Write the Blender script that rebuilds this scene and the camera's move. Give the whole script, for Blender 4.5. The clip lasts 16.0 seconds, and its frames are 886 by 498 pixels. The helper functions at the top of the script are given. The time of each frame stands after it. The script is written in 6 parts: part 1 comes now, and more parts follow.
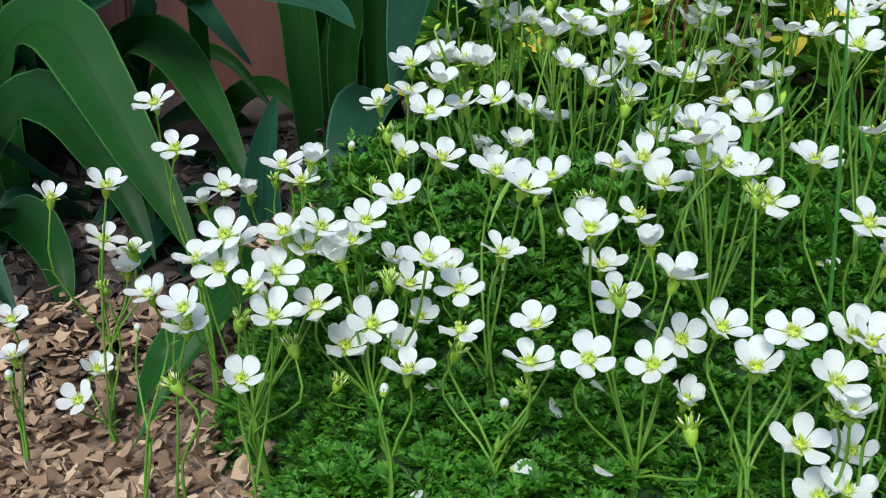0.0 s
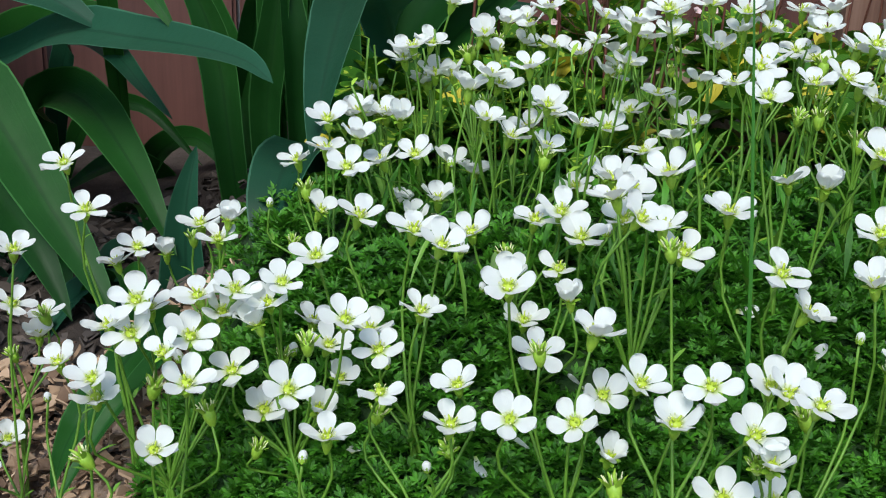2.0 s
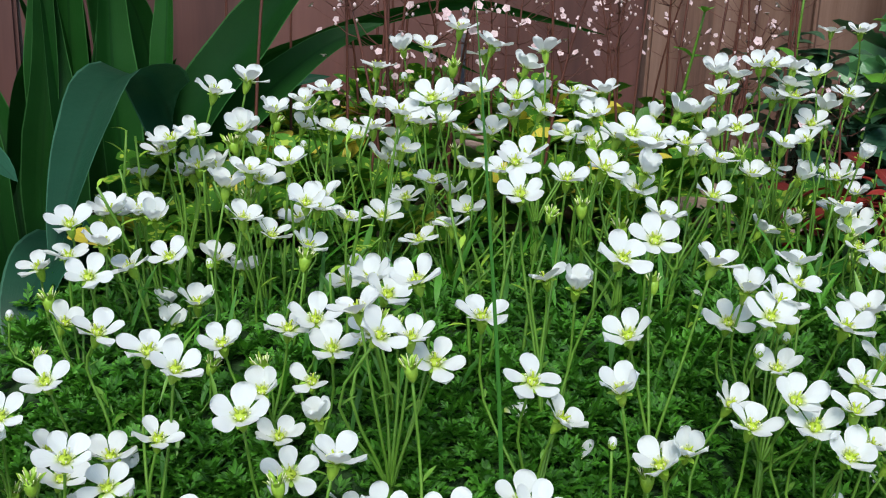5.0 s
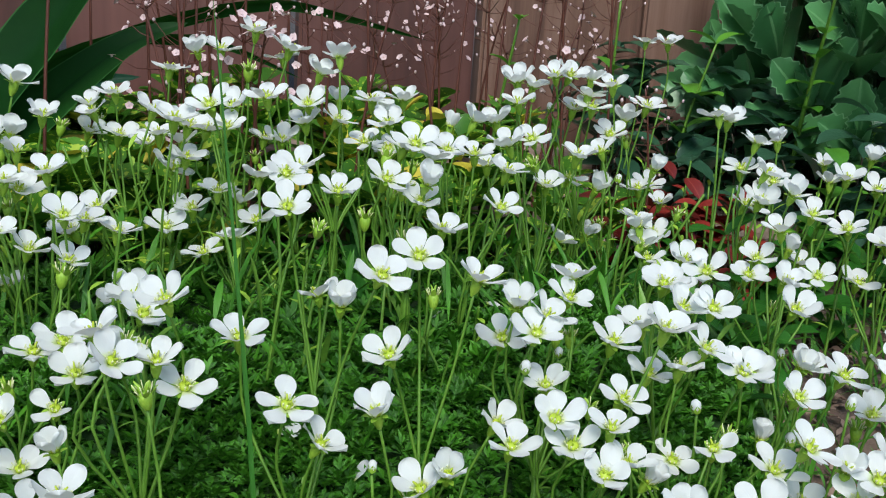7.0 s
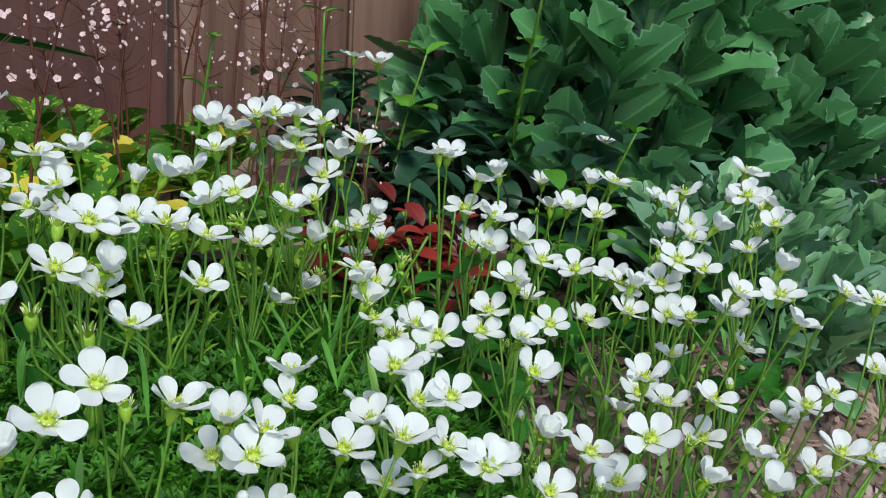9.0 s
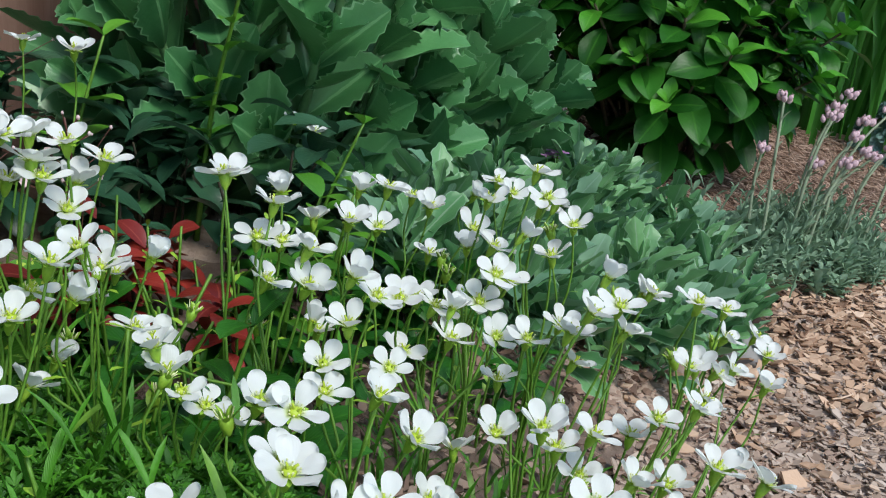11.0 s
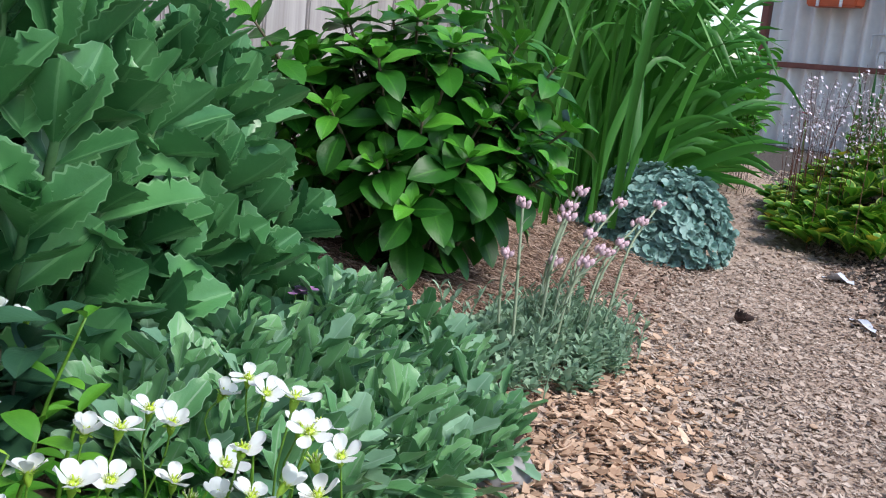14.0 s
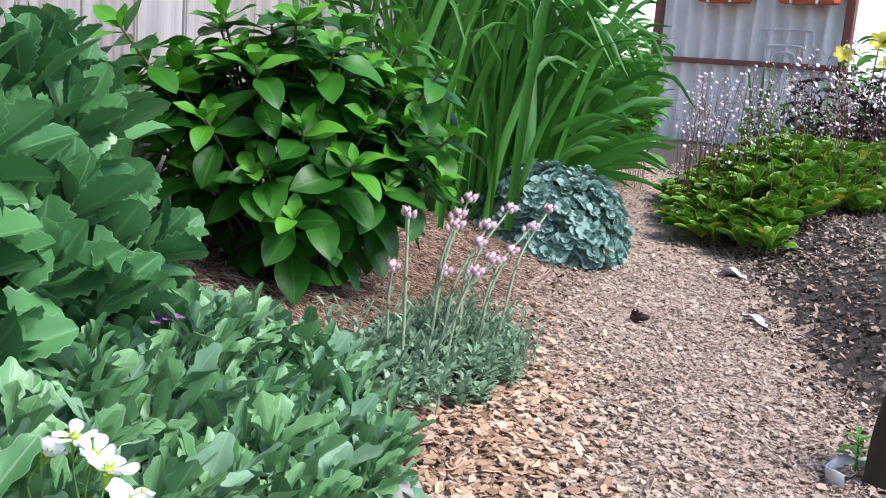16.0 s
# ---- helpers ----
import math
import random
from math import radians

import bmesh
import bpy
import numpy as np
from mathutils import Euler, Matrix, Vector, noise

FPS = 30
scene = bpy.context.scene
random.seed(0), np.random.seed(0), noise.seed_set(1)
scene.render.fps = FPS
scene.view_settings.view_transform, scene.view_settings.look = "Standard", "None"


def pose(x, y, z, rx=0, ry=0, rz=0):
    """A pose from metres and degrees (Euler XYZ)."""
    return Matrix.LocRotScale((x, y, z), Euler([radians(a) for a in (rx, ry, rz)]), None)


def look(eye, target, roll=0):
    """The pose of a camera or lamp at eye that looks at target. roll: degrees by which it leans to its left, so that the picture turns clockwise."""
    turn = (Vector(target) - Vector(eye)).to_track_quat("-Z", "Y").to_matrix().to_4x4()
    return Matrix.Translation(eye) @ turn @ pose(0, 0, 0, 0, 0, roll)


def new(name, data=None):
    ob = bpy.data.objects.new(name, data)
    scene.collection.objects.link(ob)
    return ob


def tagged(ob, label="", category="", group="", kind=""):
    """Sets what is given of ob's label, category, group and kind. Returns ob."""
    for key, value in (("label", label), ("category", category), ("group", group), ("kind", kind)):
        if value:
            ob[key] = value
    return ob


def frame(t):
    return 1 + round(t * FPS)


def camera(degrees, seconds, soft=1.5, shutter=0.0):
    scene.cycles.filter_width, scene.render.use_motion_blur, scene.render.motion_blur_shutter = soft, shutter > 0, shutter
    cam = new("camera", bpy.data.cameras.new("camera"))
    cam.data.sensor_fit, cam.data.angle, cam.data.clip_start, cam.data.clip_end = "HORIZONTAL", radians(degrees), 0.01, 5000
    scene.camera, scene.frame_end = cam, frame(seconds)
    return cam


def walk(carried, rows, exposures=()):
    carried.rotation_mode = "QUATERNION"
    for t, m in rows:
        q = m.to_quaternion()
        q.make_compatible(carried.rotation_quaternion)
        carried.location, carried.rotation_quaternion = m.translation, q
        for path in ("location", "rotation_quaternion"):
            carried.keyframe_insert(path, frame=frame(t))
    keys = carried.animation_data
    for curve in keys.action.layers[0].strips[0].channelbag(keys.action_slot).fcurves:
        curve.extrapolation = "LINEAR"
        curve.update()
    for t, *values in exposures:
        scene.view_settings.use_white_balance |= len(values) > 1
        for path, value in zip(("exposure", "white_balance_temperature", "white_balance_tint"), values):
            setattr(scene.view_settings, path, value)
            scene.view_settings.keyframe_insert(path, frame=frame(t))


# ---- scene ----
cam = camera(48.6, 16.0, soft=1.1)
METRES, EYE, TILT, LEAN, TURN = 0.5, 0.28, -20.4, -1.8, 0.0
ROWS = [
    (0.0, 0.0, 0.0, 0.0, 0.0, 0.0, -0.0),
    (0.5, 0.0001, 0.002, 0.0025, -0.77, 0.36, 0.08),
    (1.0, 0.0055, 0.0046, 0.0058, -1.62, 0.87, 0.36),
    (1.5, 0.0096, 0.0069, 0.0084, -2.58, 1.54, 0.82),
    (2.0, 0.0156, 0.0096, 0.0158, -3.53, 2.12, 1.43),
    (2.5, 0.0255, 0.0136, 0.0263, -4.5, 2.55, 2.16),
    (3.0, 0.0375, 0.0154, 0.0325, -5.78, 3.11, 2.74),
    (5.5, 0.1247, 0.0296, 0.0775, -12.79, 4.3, 4.16),
    (6.0, 0.1466, 0.0295, 0.0875, -14.33, 4.53, 4.15),
    (6.5, 0.174, 0.037, 0.0845, -16.5, 4.15, 4.5),
    (7.0, 0.1916, 0.0351, 0.0714, -18.5, 3.52, 4.79),
    (7.5, 0.2065, 0.0328, 0.0648, -20.54, 2.96, 5.13),
    (8.0, 0.2292, 0.041, 0.0807, -24.21, 2.28, 6.12),
    (8.5, 0.2438, 0.0713, 0.1177, -29.02, 1.24, 7.7),
    (9.0, 0.2516, 0.1194, 0.1508, -34.51, 0.09, 9.49),
    (9.5, 0.2477, 0.1741, 0.1771, -40.54, -1.3, 10.77),
    (12.0, 0.2148, 0.4194, 0.2631, -68.04, -9.02, 13.85),
    (12.5, 0.2336, 0.4175, 0.3005, -69.49, -8.42, 14.7),
    (13.0, 0.2742, 0.4109, 0.3287, -71.39, -8.18, 14.71),
    (13.5, 0.3002, 0.3892, 0.3602, -73.39, -7.74, 14.64),
    (14.0, 0.3357, 0.3754, 0.3673, -75.58, -7.6, 14.78),
    (14.5, 0.3602, 0.3626, 0.3739, -77.98, -7.96, 15.08),
    (15.0, 0.3883, 0.3559, 0.3749, -79.82, -8.47, 15.29),
    (15.5, 0.4086, 0.3469, 0.3686, -80.77, -9.04, 15.43),
    (16.0, 0.4315, 0.3346, 0.3739, -81.26, -9.25, 15.78),
]
EXPOSURE = [(0.0, 0.66, 6500, 6), (3.0, 0.70, 6500, 6), (5.5, 0.66, 6500, 7), (9.0, 0.54, 6500, 6), (12.0, 0.68, 6500, 6), (14.0, 1.02, 6500, 10), (16.0, 1.32, 6500, 13)]
walk(cam, [(t, pose(0, 0, EYE, TILT, LEAN, TURN) @ pose(METRES * x, METRES * y, METRES * z, 90 + pitch, roll, yaw)) for t, x, y, z, yaw, pitch, roll in ROWS], EXPOSURE)

# ---- world, sun and exposure ----
world = bpy.data.worlds.new("world")
scene.world = world
world.use_nodes = True
wn = world.node_tree
sky = wn.nodes.new("ShaderNodeTexSky")
sky.sky_type = "NISHITA"
sky.sun_disc = False
SUN_EL, SUN_AZ = 52.0, 200.0
sky.sun_elevation = radians(SUN_EL)
sky.sun_rotation = radians(SUN_AZ)
sky.air_density, sky.dust_density, sky.ozone_density = 1.0, 1.0, 1.5
wn.links.new(sky.outputs[0], wn.nodes["Background"].inputs[0])
wn.nodes["Background"].inputs[1].default_value = 0.13
sun = new("sun", bpy.data.lights.new("sun", "SUN"))
sun.data.energy, sun.data.angle, sun.data.color = 2.0, radians(25), (1.0, 0.97, 0.93)
az, el = radians(SUN_AZ), radians(SUN_EL)
sun_dir = Vector((math.sin(az) * math.cos(el), math.cos(az) * math.cos(el), math.sin(el)))
sun.matrix_world = look(sun_dir * 20, (0, 0, 0))


# ---- materials ----
def nodes_of(name):
    m = bpy.data.materials.new(name)
    m.use_nodes = True
    t = m.node_tree
    return m, t, t.nodes["Principled BSDF"], t.links


def ramp(t, stops):
    r = t.nodes.new("ShaderNodeValToRGB")
    while len(r.color_ramp.elements) < len(stops):
        r.color_ramp.elements.new(0.5)
    for e, (p, c) in zip(r.color_ramp.elements, stops):
        e.position, e.color = p, (*c, 1)
    return r


def noise_node(t, scale, detail=4, rough=0.6, coords=None):
    n = t.nodes.new("ShaderNodeTexNoise")
    n.inputs["Scale"].default_value, n.inputs["Detail"].default_value, n.inputs["Roughness"].default_value = scale, detail, rough
    if coords is not None:
        t.links.new(coords, n.inputs["Vector"])
    return n


def math_node(t, op, a, b=0.5):
    n = t.nodes.new("ShaderNodeMath")
    n.operation = op
    for sock, v in zip(n.inputs, (a, b)):
        if isinstance(v, (int, float)):
            sock.default_value = v
        else:
            t.links.new(v, sock)
    return n.outputs[0]


def mix_col(t, fac, a, b, mode="MIX"):
    n = t.nodes.new("ShaderNodeMix")
    n.data_type, n.blend_type = "RGBA", mode
    for sock, v in zip((n.inputs[0], n.inputs[6], n.inputs[7]), (fac, a, b)):
        if isinstance(v, (int, float)):
            sock.default_value = v
        elif isinstance(v, tuple):
            sock.default_value = (*v, 1)
        else:
            t.links.new(v, sock)
    return n.outputs[2]


def bump(t, height, strength, distance=0.001):
    b = t.nodes.new("ShaderNodeBump")
    b.inputs["Strength"].default_value, b.inputs["Distance"].default_value = strength, distance
    t.links.new(height, b.inputs["Height"])
    return b.outputs[0]


def leaf_mat(name, dark, light, rib=None, rough=0.45, island=False, glow=0.16, vein=0.35, edge=None, spots=None, spec=0.4, noise_scale=60, lines=0.0, rim=0.93):
    """Leaf: colour between dark and light by piece and by patch, a paler midrib, side veins, some light let through."""
    m, t, p, ln = nodes_of(name)
    rnd = math_node(t, "FRACT", math_node(t, "ADD", t.nodes.new("ShaderNodeNewGeometry").outputs["Random Per Island"], t.nodes.new("ShaderNodeObjectInfo").outputs["Random"]), 0)
    tc = t.nodes.new("ShaderNodeTexCoord")
    n1 = noise_node(t, noise_scale, 5, 0.65, tc.outputs["Object"])
    f = math_node(t, "ADD", math_node(t, "MULTIPLY", rnd, 0.65), math_node(t, "MULTIPLY", n1.outputs[0], 0.5))
    col = ramp(t, [(0.15, dark), (0.95, light)])
    ln.new(f, col.inputs[0])
    out = col.outputs[0]
    uv = t.nodes.new("ShaderNodeUVMap")
    uv.uv_map = "uv"
    sep = t.nodes.new("ShaderNodeSeparateXYZ")
    ln.new(uv.outputs[0], sep.inputs[0])
    u = math_node(t, "ABSOLUTE", sep.outputs[0], 0)
    if rib:
        k = math_node(t, "LESS_THAN", u, 0.07)
        out = mix_col(t, math_node(t, "MULTIPLY", k, 0.55), out, rib)
    if edge:
        k = math_node(t, "GREATER_THAN", math_node(t, "ADD", u, math_node(t, "MULTIPLY", n1.outputs[0], 0.15)), rim)
        out = mix_col(t, math_node(t, "MULTIPLY", k, 0.5), out, edge)
    if spots:
        ns = noise_node(t, 260, 1, 0.5, tc.outputs["Object"])
        k = math_node(t, "GREATER_THAN", math_node(t, "ADD", ns.outputs[0], math_node(t, "MULTIPLY", rnd, 0.16)), 0.69)
        out = mix_col(t, k, out, spots)
    if lines:
        grain = t.nodes.new("ShaderNodeMapping")
        grain.inputs["Scale"].default_value = (7, 0.5, 1)
        ln.new(uv.outputs[0], grain.inputs["Vector"])
        ng = noise_node(t, 1.6, 4, 0.7, grain.outputs[0])
        out = mix_col(t, math_node(t, "MULTIPLY", ng.outputs[0], lines), out, light)
    ln.new(out, p.inputs["Base Color"])
    p.inputs["Roughness"].default_value = rough
    p.inputs["Specular IOR Level"].default_value = spec
    w = t.nodes.new("ShaderNodeTexWave")
    w.inputs["Scale"].default_value, w.inputs["Distortion"].default_value = 2.2, 0.6
    comb = t.nodes.new("ShaderNodeCombineXYZ")
    ln.new(math_node(t, "SUBTRACT", math_node(t, "MULTIPLY", sep.outputs[1], 1.2), math_node(t, "MULTIPLY", u, 0.5)), comb.inputs[0])
    ln.new(comb.outputs[0], w.inputs["Vector"])
    hsum = math_node(t, "ADD", math_node(t, "MULTIPLY", w.outputs[1], vein), n1.outputs[0])
    if lines:
        hsum = math_node(t, "ADD", hsum, math_node(t, "MULTIPLY", ng.outputs[0], 0.25))
    ln.new(bump(t, hsum, 0.5, 0.0012), p.inputs["Normal"])
    tr = t.nodes.new("ShaderNodeBsdfTranslucent")
    ln.new(mix_col(t, 0.5, out, light), tr.inputs[0])
    ms = t.nodes.new("ShaderNodeMixShader")
    ms.inputs[0].default_value = glow
    ln.new(p.outputs[0], ms.inputs[1])
    ln.new(tr.outputs[0], ms.inputs[2])
    ln.new(ms.outputs[0], t.nodes["Material Output"].inputs[0])
    return m


def plain_mat(name, a, b, scale=80, rough=0.7, strength=0.3, dist=0.002, detail=6, metal=0.0):
    m, t, p, ln = nodes_of(name)
    tc = t.nodes.new("ShaderNodeTexCoord")
    n = noise_node(t, scale, detail, 0.65, tc.outputs["Object"])
    n2 = noise_node(t, scale * 0.13, 3, 0.6, tc.outputs["Object"])
    c = ramp(t, [(0.3, a), (0.72, b)])
    ln.new(math_node(t, "ADD", math_node(t, "MULTIPLY", n.outputs[0], 0.6), math_node(t, "MULTIPLY", n2.outputs[0], 0.4)), c.inputs[0])
    ln.new(c.outputs[0], p.inputs["Base Color"])
    p.inputs["Roughness"].default_value, p.inputs["Metallic"].default_value = rough, metal
    ln.new(bump(t, n.outputs[0], strength, dist), p.inputs["Normal"])
    return m


def island_mat(name, stops, rough=0.8, scale=300):
    """Many small loose pieces, each of its own shade."""
    m, t, p, ln = nodes_of(name)
    g = t.nodes.new("ShaderNodeNewGeometry")
    tc = t.nodes.new("ShaderNodeTexCoord")
    n = noise_node(t, scale, 4, 0.6, tc.outputs["Object"])
    n2 = noise_node(t, 4.0, 3, 0.6, tc.outputs["Object"])
    c = ramp(t, stops)
    f = math_node(t, "ADD", math_node(t, "MULTIPLY", g.outputs["Random Per Island"], 0.75), math_node(t, "MULTIPLY", n.outputs[0], 0.15))
    f = math_node(t, "ADD", f, math_node(t, "MULTIPLY", math_node(t, "SUBTRACT", n2.outputs[0], 0.5), 0.5))
    ln.new(f, c.inputs[0])
    ln.new(c.outputs[0], p.inputs["Base Color"])
    p.inputs["Roughness"].default_value = rough
    ln.new(bump(t, n.outputs[0], 0.4, 0.001), p.inputs["Normal"])
    return m


def petal_mat():
    m, t, p, ln = nodes_of("white_petal")
    uv = t.nodes.new("ShaderNodeUVMap")
    uv.uv_map = "uv"
    sep = t.nodes.new("ShaderNodeSeparateXYZ")
    ln.new(uv.outputs[0], sep.inputs[0])
    base = ramp(t, [(0.0, (0.42, 0.56, 0.06)), (0.12, (0.62, 0.72, 0.30)), (0.27, (0.815, 0.845, 0.835))])
    ln.new(sep.outputs[1], base.inputs[0])
    w = t.nodes.new("ShaderNodeTexWave")
    w.inputs["Scale"].default_value, w.inputs["Distortion"].default_value = 1.5, 1.0
    ln.new(uv.outputs[0], w.inputs["Vector"])
    vein = math_node(t, "MULTIPLY", math_node(t, "GREATER_THAN", w.outputs[1], 0.9), math_node(t, "SUBTRACT", 1.0, sep.outputs[1]))
    ln.new(mix_col(t, math_node(t, "MULTIPLY", vein, 0.07), base.outputs[0], (0.62, 0.70, 0.45)), p.inputs["Base Color"])
    p.inputs["Roughness"].default_value = 0.55
    p.inputs["Specular IOR Level"].default_value = 0.25
    ln.new(bump(t, w.outputs[1], 0.10, 0.0003), p.inputs["Normal"])
    tr = t.nodes.new("ShaderNodeBsdfTranslucent")
    tr.inputs[0].default_value = (0.82, 0.85, 0.83, 1)
    ms = t.nodes.new("ShaderNodeMixShader")
    ms.inputs[0].default_value = 0.37
    ln.new(p.outputs[0], ms.inputs[1])
    ln.new(tr.outputs[0], ms.inputs[2])
    ln.new(ms.outputs[0], t.nodes["Material Output"].inputs[0])
    return m


def board_mat(name, a, b, streak, paint=0.0):
    """Upright wooden board: long streaks of grain, cracks, uneven weathering."""
    m, t, p, ln = nodes_of(name)
    tc = t.nodes.new("ShaderNodeTexCoord")
    info = t.nodes.new("ShaderNodeObjectInfo")
    mp = t.nodes.new("ShaderNodeMapping")
    mp.inputs["Scale"].default_value = (1, 1, 0.045)
    ln.new(tc.outputs["Object"], mp.inputs["Vector"])
    comb = t.nodes.new("ShaderNodeCombineXYZ")
    ln.new(math_node(t, "MULTIPLY", info.outputs["Random"], 7.0), comb.inputs[0])
    ln.new(comb.outputs[0], mp.inputs["Location"])
    g = noise_node(t, 55, 6, 0.7, mp.outputs[0])
    g2 = noise_node(t, 14, 4, 0.6, mp.outputs[0])
    st = noise_node(t, 5, 4, 0.6, tc.outputs["Object"])
    c = ramp(t, [(0.34, streak), (0.46, a), (0.66, b)])
    f = math_node(t, "ADD", math_node(t, "MULTIPLY", g.outputs[0], 0.5 - 0.35 * paint), math_node(t, "MULTIPLY", g2.outputs[0], 0.5 - 0.2 * paint))
    f = math_node(t, "ADD", f, math_node(t, "MULTIPLY", st.outputs[0], 0.55 * paint))
    f = math_node(t, "ADD", f, math_node(t, "MULTIPLY", math_node(t, "SUBTRACT", info.outputs["Random"], 0.5), 0.14))
    ln.new(f, c.inputs[0])
    ln.new(c.outputs[0], p.inputs["Base Color"])
    p.inputs["Roughness"].default_value = 0.6 if paint else 0.85
    ln.new(bump(t, f, 0.35 if paint else 0.7, 0.003), p.inputs["Normal"])
    return m


M_PETAL = petal_mat()
M_STEM = plain_mat("flower_stem_green", (0.060, 0.165, 0.013), (0.155, 0.32, 0.034), 300, 0.5, 0.2, 0.0005)
M_STEM_RED = plain_mat("dark_red_stalk", (0.065, 0.018, 0.012), (0.14, 0.046, 0.028), 200, 0.5, 0.2, 0.0005)
M_CENTRE = plain_mat("yellow_green_centre", (0.30, 0.44, 0.02), (0.50, 0.60, 0.05), 900, 0.5, 0.3, 0.0004)
M_STAMEN = plain_mat("pale_yellow_stamen", (0.60, 0.64, 0.30), (0.76, 0.78, 0.52), 900, 0.6, 0.2, 0.0003)
M_CALYX = plain_mat("lime_green_calyx", (0.17, 0.34, 0.022), (0.33, 0.52, 0.05), 700, 0.5, 0.3, 0.0004)
M_MOSS = leaf_mat("mossy_leaf", (0.014, 0.081, 0.006), (0.100, 0.345, 0.024), island=True, rough=0.42, vein=0.1, glow=0.2)
# very dark green: the shade deep between moss leaves is put into this colour
M_MOSS_SHADE = plain_mat("moss_shade", (0.008, 0.030, 0.005), (0.022, 0.075, 0.011), 150, 0.9, 0.6, 0.004)
M_STRAP = leaf_mat("strap_leaf_green", (0.004, 0.030, 0.005), (0.016, 0.088, 0.013), rib=(0.006, 0.036, 0.007), rough=0.45, spec=0.16, vein=0.0, noise_scale=30, lines=0.07, edge=(0.07, 0.22, 0.06), rim=1.02)
M_STRAP_BLUE = leaf_mat("strap_leaf_bluish", (0.006, 0.042, 0.020), (0.018, 0.086, 0.046), rib=(0.006, 0.034, 0.017), rough=0.45, spec=0.20, vein=0.0, noise_scale=30, lines=0.07, edge=(0.07, 0.20, 0.12), rim=1.02)
M_SEDUM = leaf_mat("stonecrop_leaf", (0.032, 0.132, 0.043), (0.100, 0.285, 0.096), rib=(0.17, 0.37, 0.16), rough=0.36, spec=0.55, vein=0.05, glow=0.10, edge=(0.24, 0.44, 0.23), rim=1.0)
M_SEDUM_STEM = plain_mat("pale_fleshy_stem", (0.07, 0.17, 0.06), (0.13, 0.26, 0.10), 200, 0.5, 0.2, 0.0005)
M_HYD = leaf_mat("shrub_leaf", (0.008, 0.066, 0.006), (0.034, 0.172, 0.015), rib=(0.05, 0.20, 0.02), rough=0.42, spec=0.35, vein=0.09)
M_HYD_YOUNG = leaf_mat("shrub_leaf_young", (0.037, 0.192, 0.013), (0.098, 0.345, 0.028), rib=(0.11, 0.34, 0.04), rough=0.42, vein=0.22)
M_ARAB_GREY = leaf_mat("silvery_green_leaf", (0.09, 0.21, 0.12), (0.20, 0.36, 0.22), rib=(0.28, 0.42, 0.32), rough=0.55, island=True, vein=0.02)
M_ARAB = leaf_mat("grey_green_leaf", (0.066, 0.205, 0.076), (0.175, 0.372, 0.150), rib=(0.30, 0.42, 0.30), rough=0.42, spec=0.5, island=True, vein=0.06, edge=(0.34, 0.48, 0.36), rim=1.0, glow=0.12)
M_ANT = leaf_mat("silvery_mat_leaf", (0.120, 0.225, 0.130), (0.30, 0.43, 0.29), rough=0.75, island=True, vein=0.1)
M_ANT_STALK = plain_mat("felted_pale_stalk", (0.18, 0.25, 0.15), (0.31, 0.36, 0.25), 400, 0.85, 0.3, 0.0005)
M_PINK = plain_mat("dusty_pink_heads", (0.43, 0.25, 0.30), (0.69, 0.55, 0.58), 500, 0.8, 0.5, 0.0008)
M_BLUE = leaf_mat("blue_green_leaf", (0.13, 0.26, 0.225), (0.29, 0.44, 0.395), rough=0.6, island=True, vein=0.05)
M_DAY = leaf_mat("long_grassy_leaf", (0.014, 0.088, 0.010), (0.056, 0.225, 0.024), rib=(0.05, 0.18, 0.03), rough=0.4, vein=0.0, noise_scale=20, lines=0.5)
M_PRIDE = leaf_mat("mottled_leaf", (0.018, 0.088, 0.006), (0.090, 0.27, 0.016), rough=0.45, island=True, vein=0.1, spots=(0.36, 0.50, 0.05))
M_PRIDE_LIGHT = leaf_mat("lime_edged_leaf", (0.018, 0.100, 0.008), (0.110, 0.31, 0.024), rough=0.38, island=True, vein=0.05, edge=(0.58, 0.66, 0.10), glow=0.2, rim=0.84)
M_YELLOW = leaf_mat("yellow_leaf", (0.45, 0.40, 0.04), (0.65, 0.55, 0.06), rough=0.5, island=True)
M_RED = leaf_mat("red_leaf", (0.080, 0.007, 0.007), (0.32, 0.034, 0.024), rib=(0.30, 0.06, 0.04), rough=0.4, island=True, vein=0.04)
M_DARKLEAF = leaf_mat("dark_glossy_leaf", (0.014, 0.052, 0.028), (0.044, 0.120, 0.062), rib=(0.04, 0.11, 0.05), rough=0.3, island=True, vein=0.04)
M_FRESH = leaf_mat("fresh_green_leaf", (0.040, 0.17, 0.012), (0.12, 0.34, 0.03), rough=0.4, island=True, vein=0.03)
M_PURPLE = leaf_mat("purple_black_leaf", (0.012, 0.006, 0.010), (0.045, 0.018, 0.030), rough=0.4, island=True)
M_TINY = plain_mat("pale_pink_tiny_petal", (0.50, 0.33, 0.34), (0.74, 0.60, 0.58), 600, 0.6, 0.2, 0.0004)
M_TINYW = plain_mat("white_tiny_petal", (0.52, 0.45, 0.51), (0.78, 0.71, 0.77), 600, 0.6, 0.2, 0.0004)
M_MAUVE = plain_mat("mauve_petal", (0.22, 0.09, 0.25), (0.42, 0.22, 0.44), 600, 0.6, 0.2, 0.0004)
M_HOTPINK = plain_mat("deep_pink_petal", (0.42, 0.03, 0.12), (0.62, 0.08, 0.22), 90, 0.6, 0.2, 0.0005)
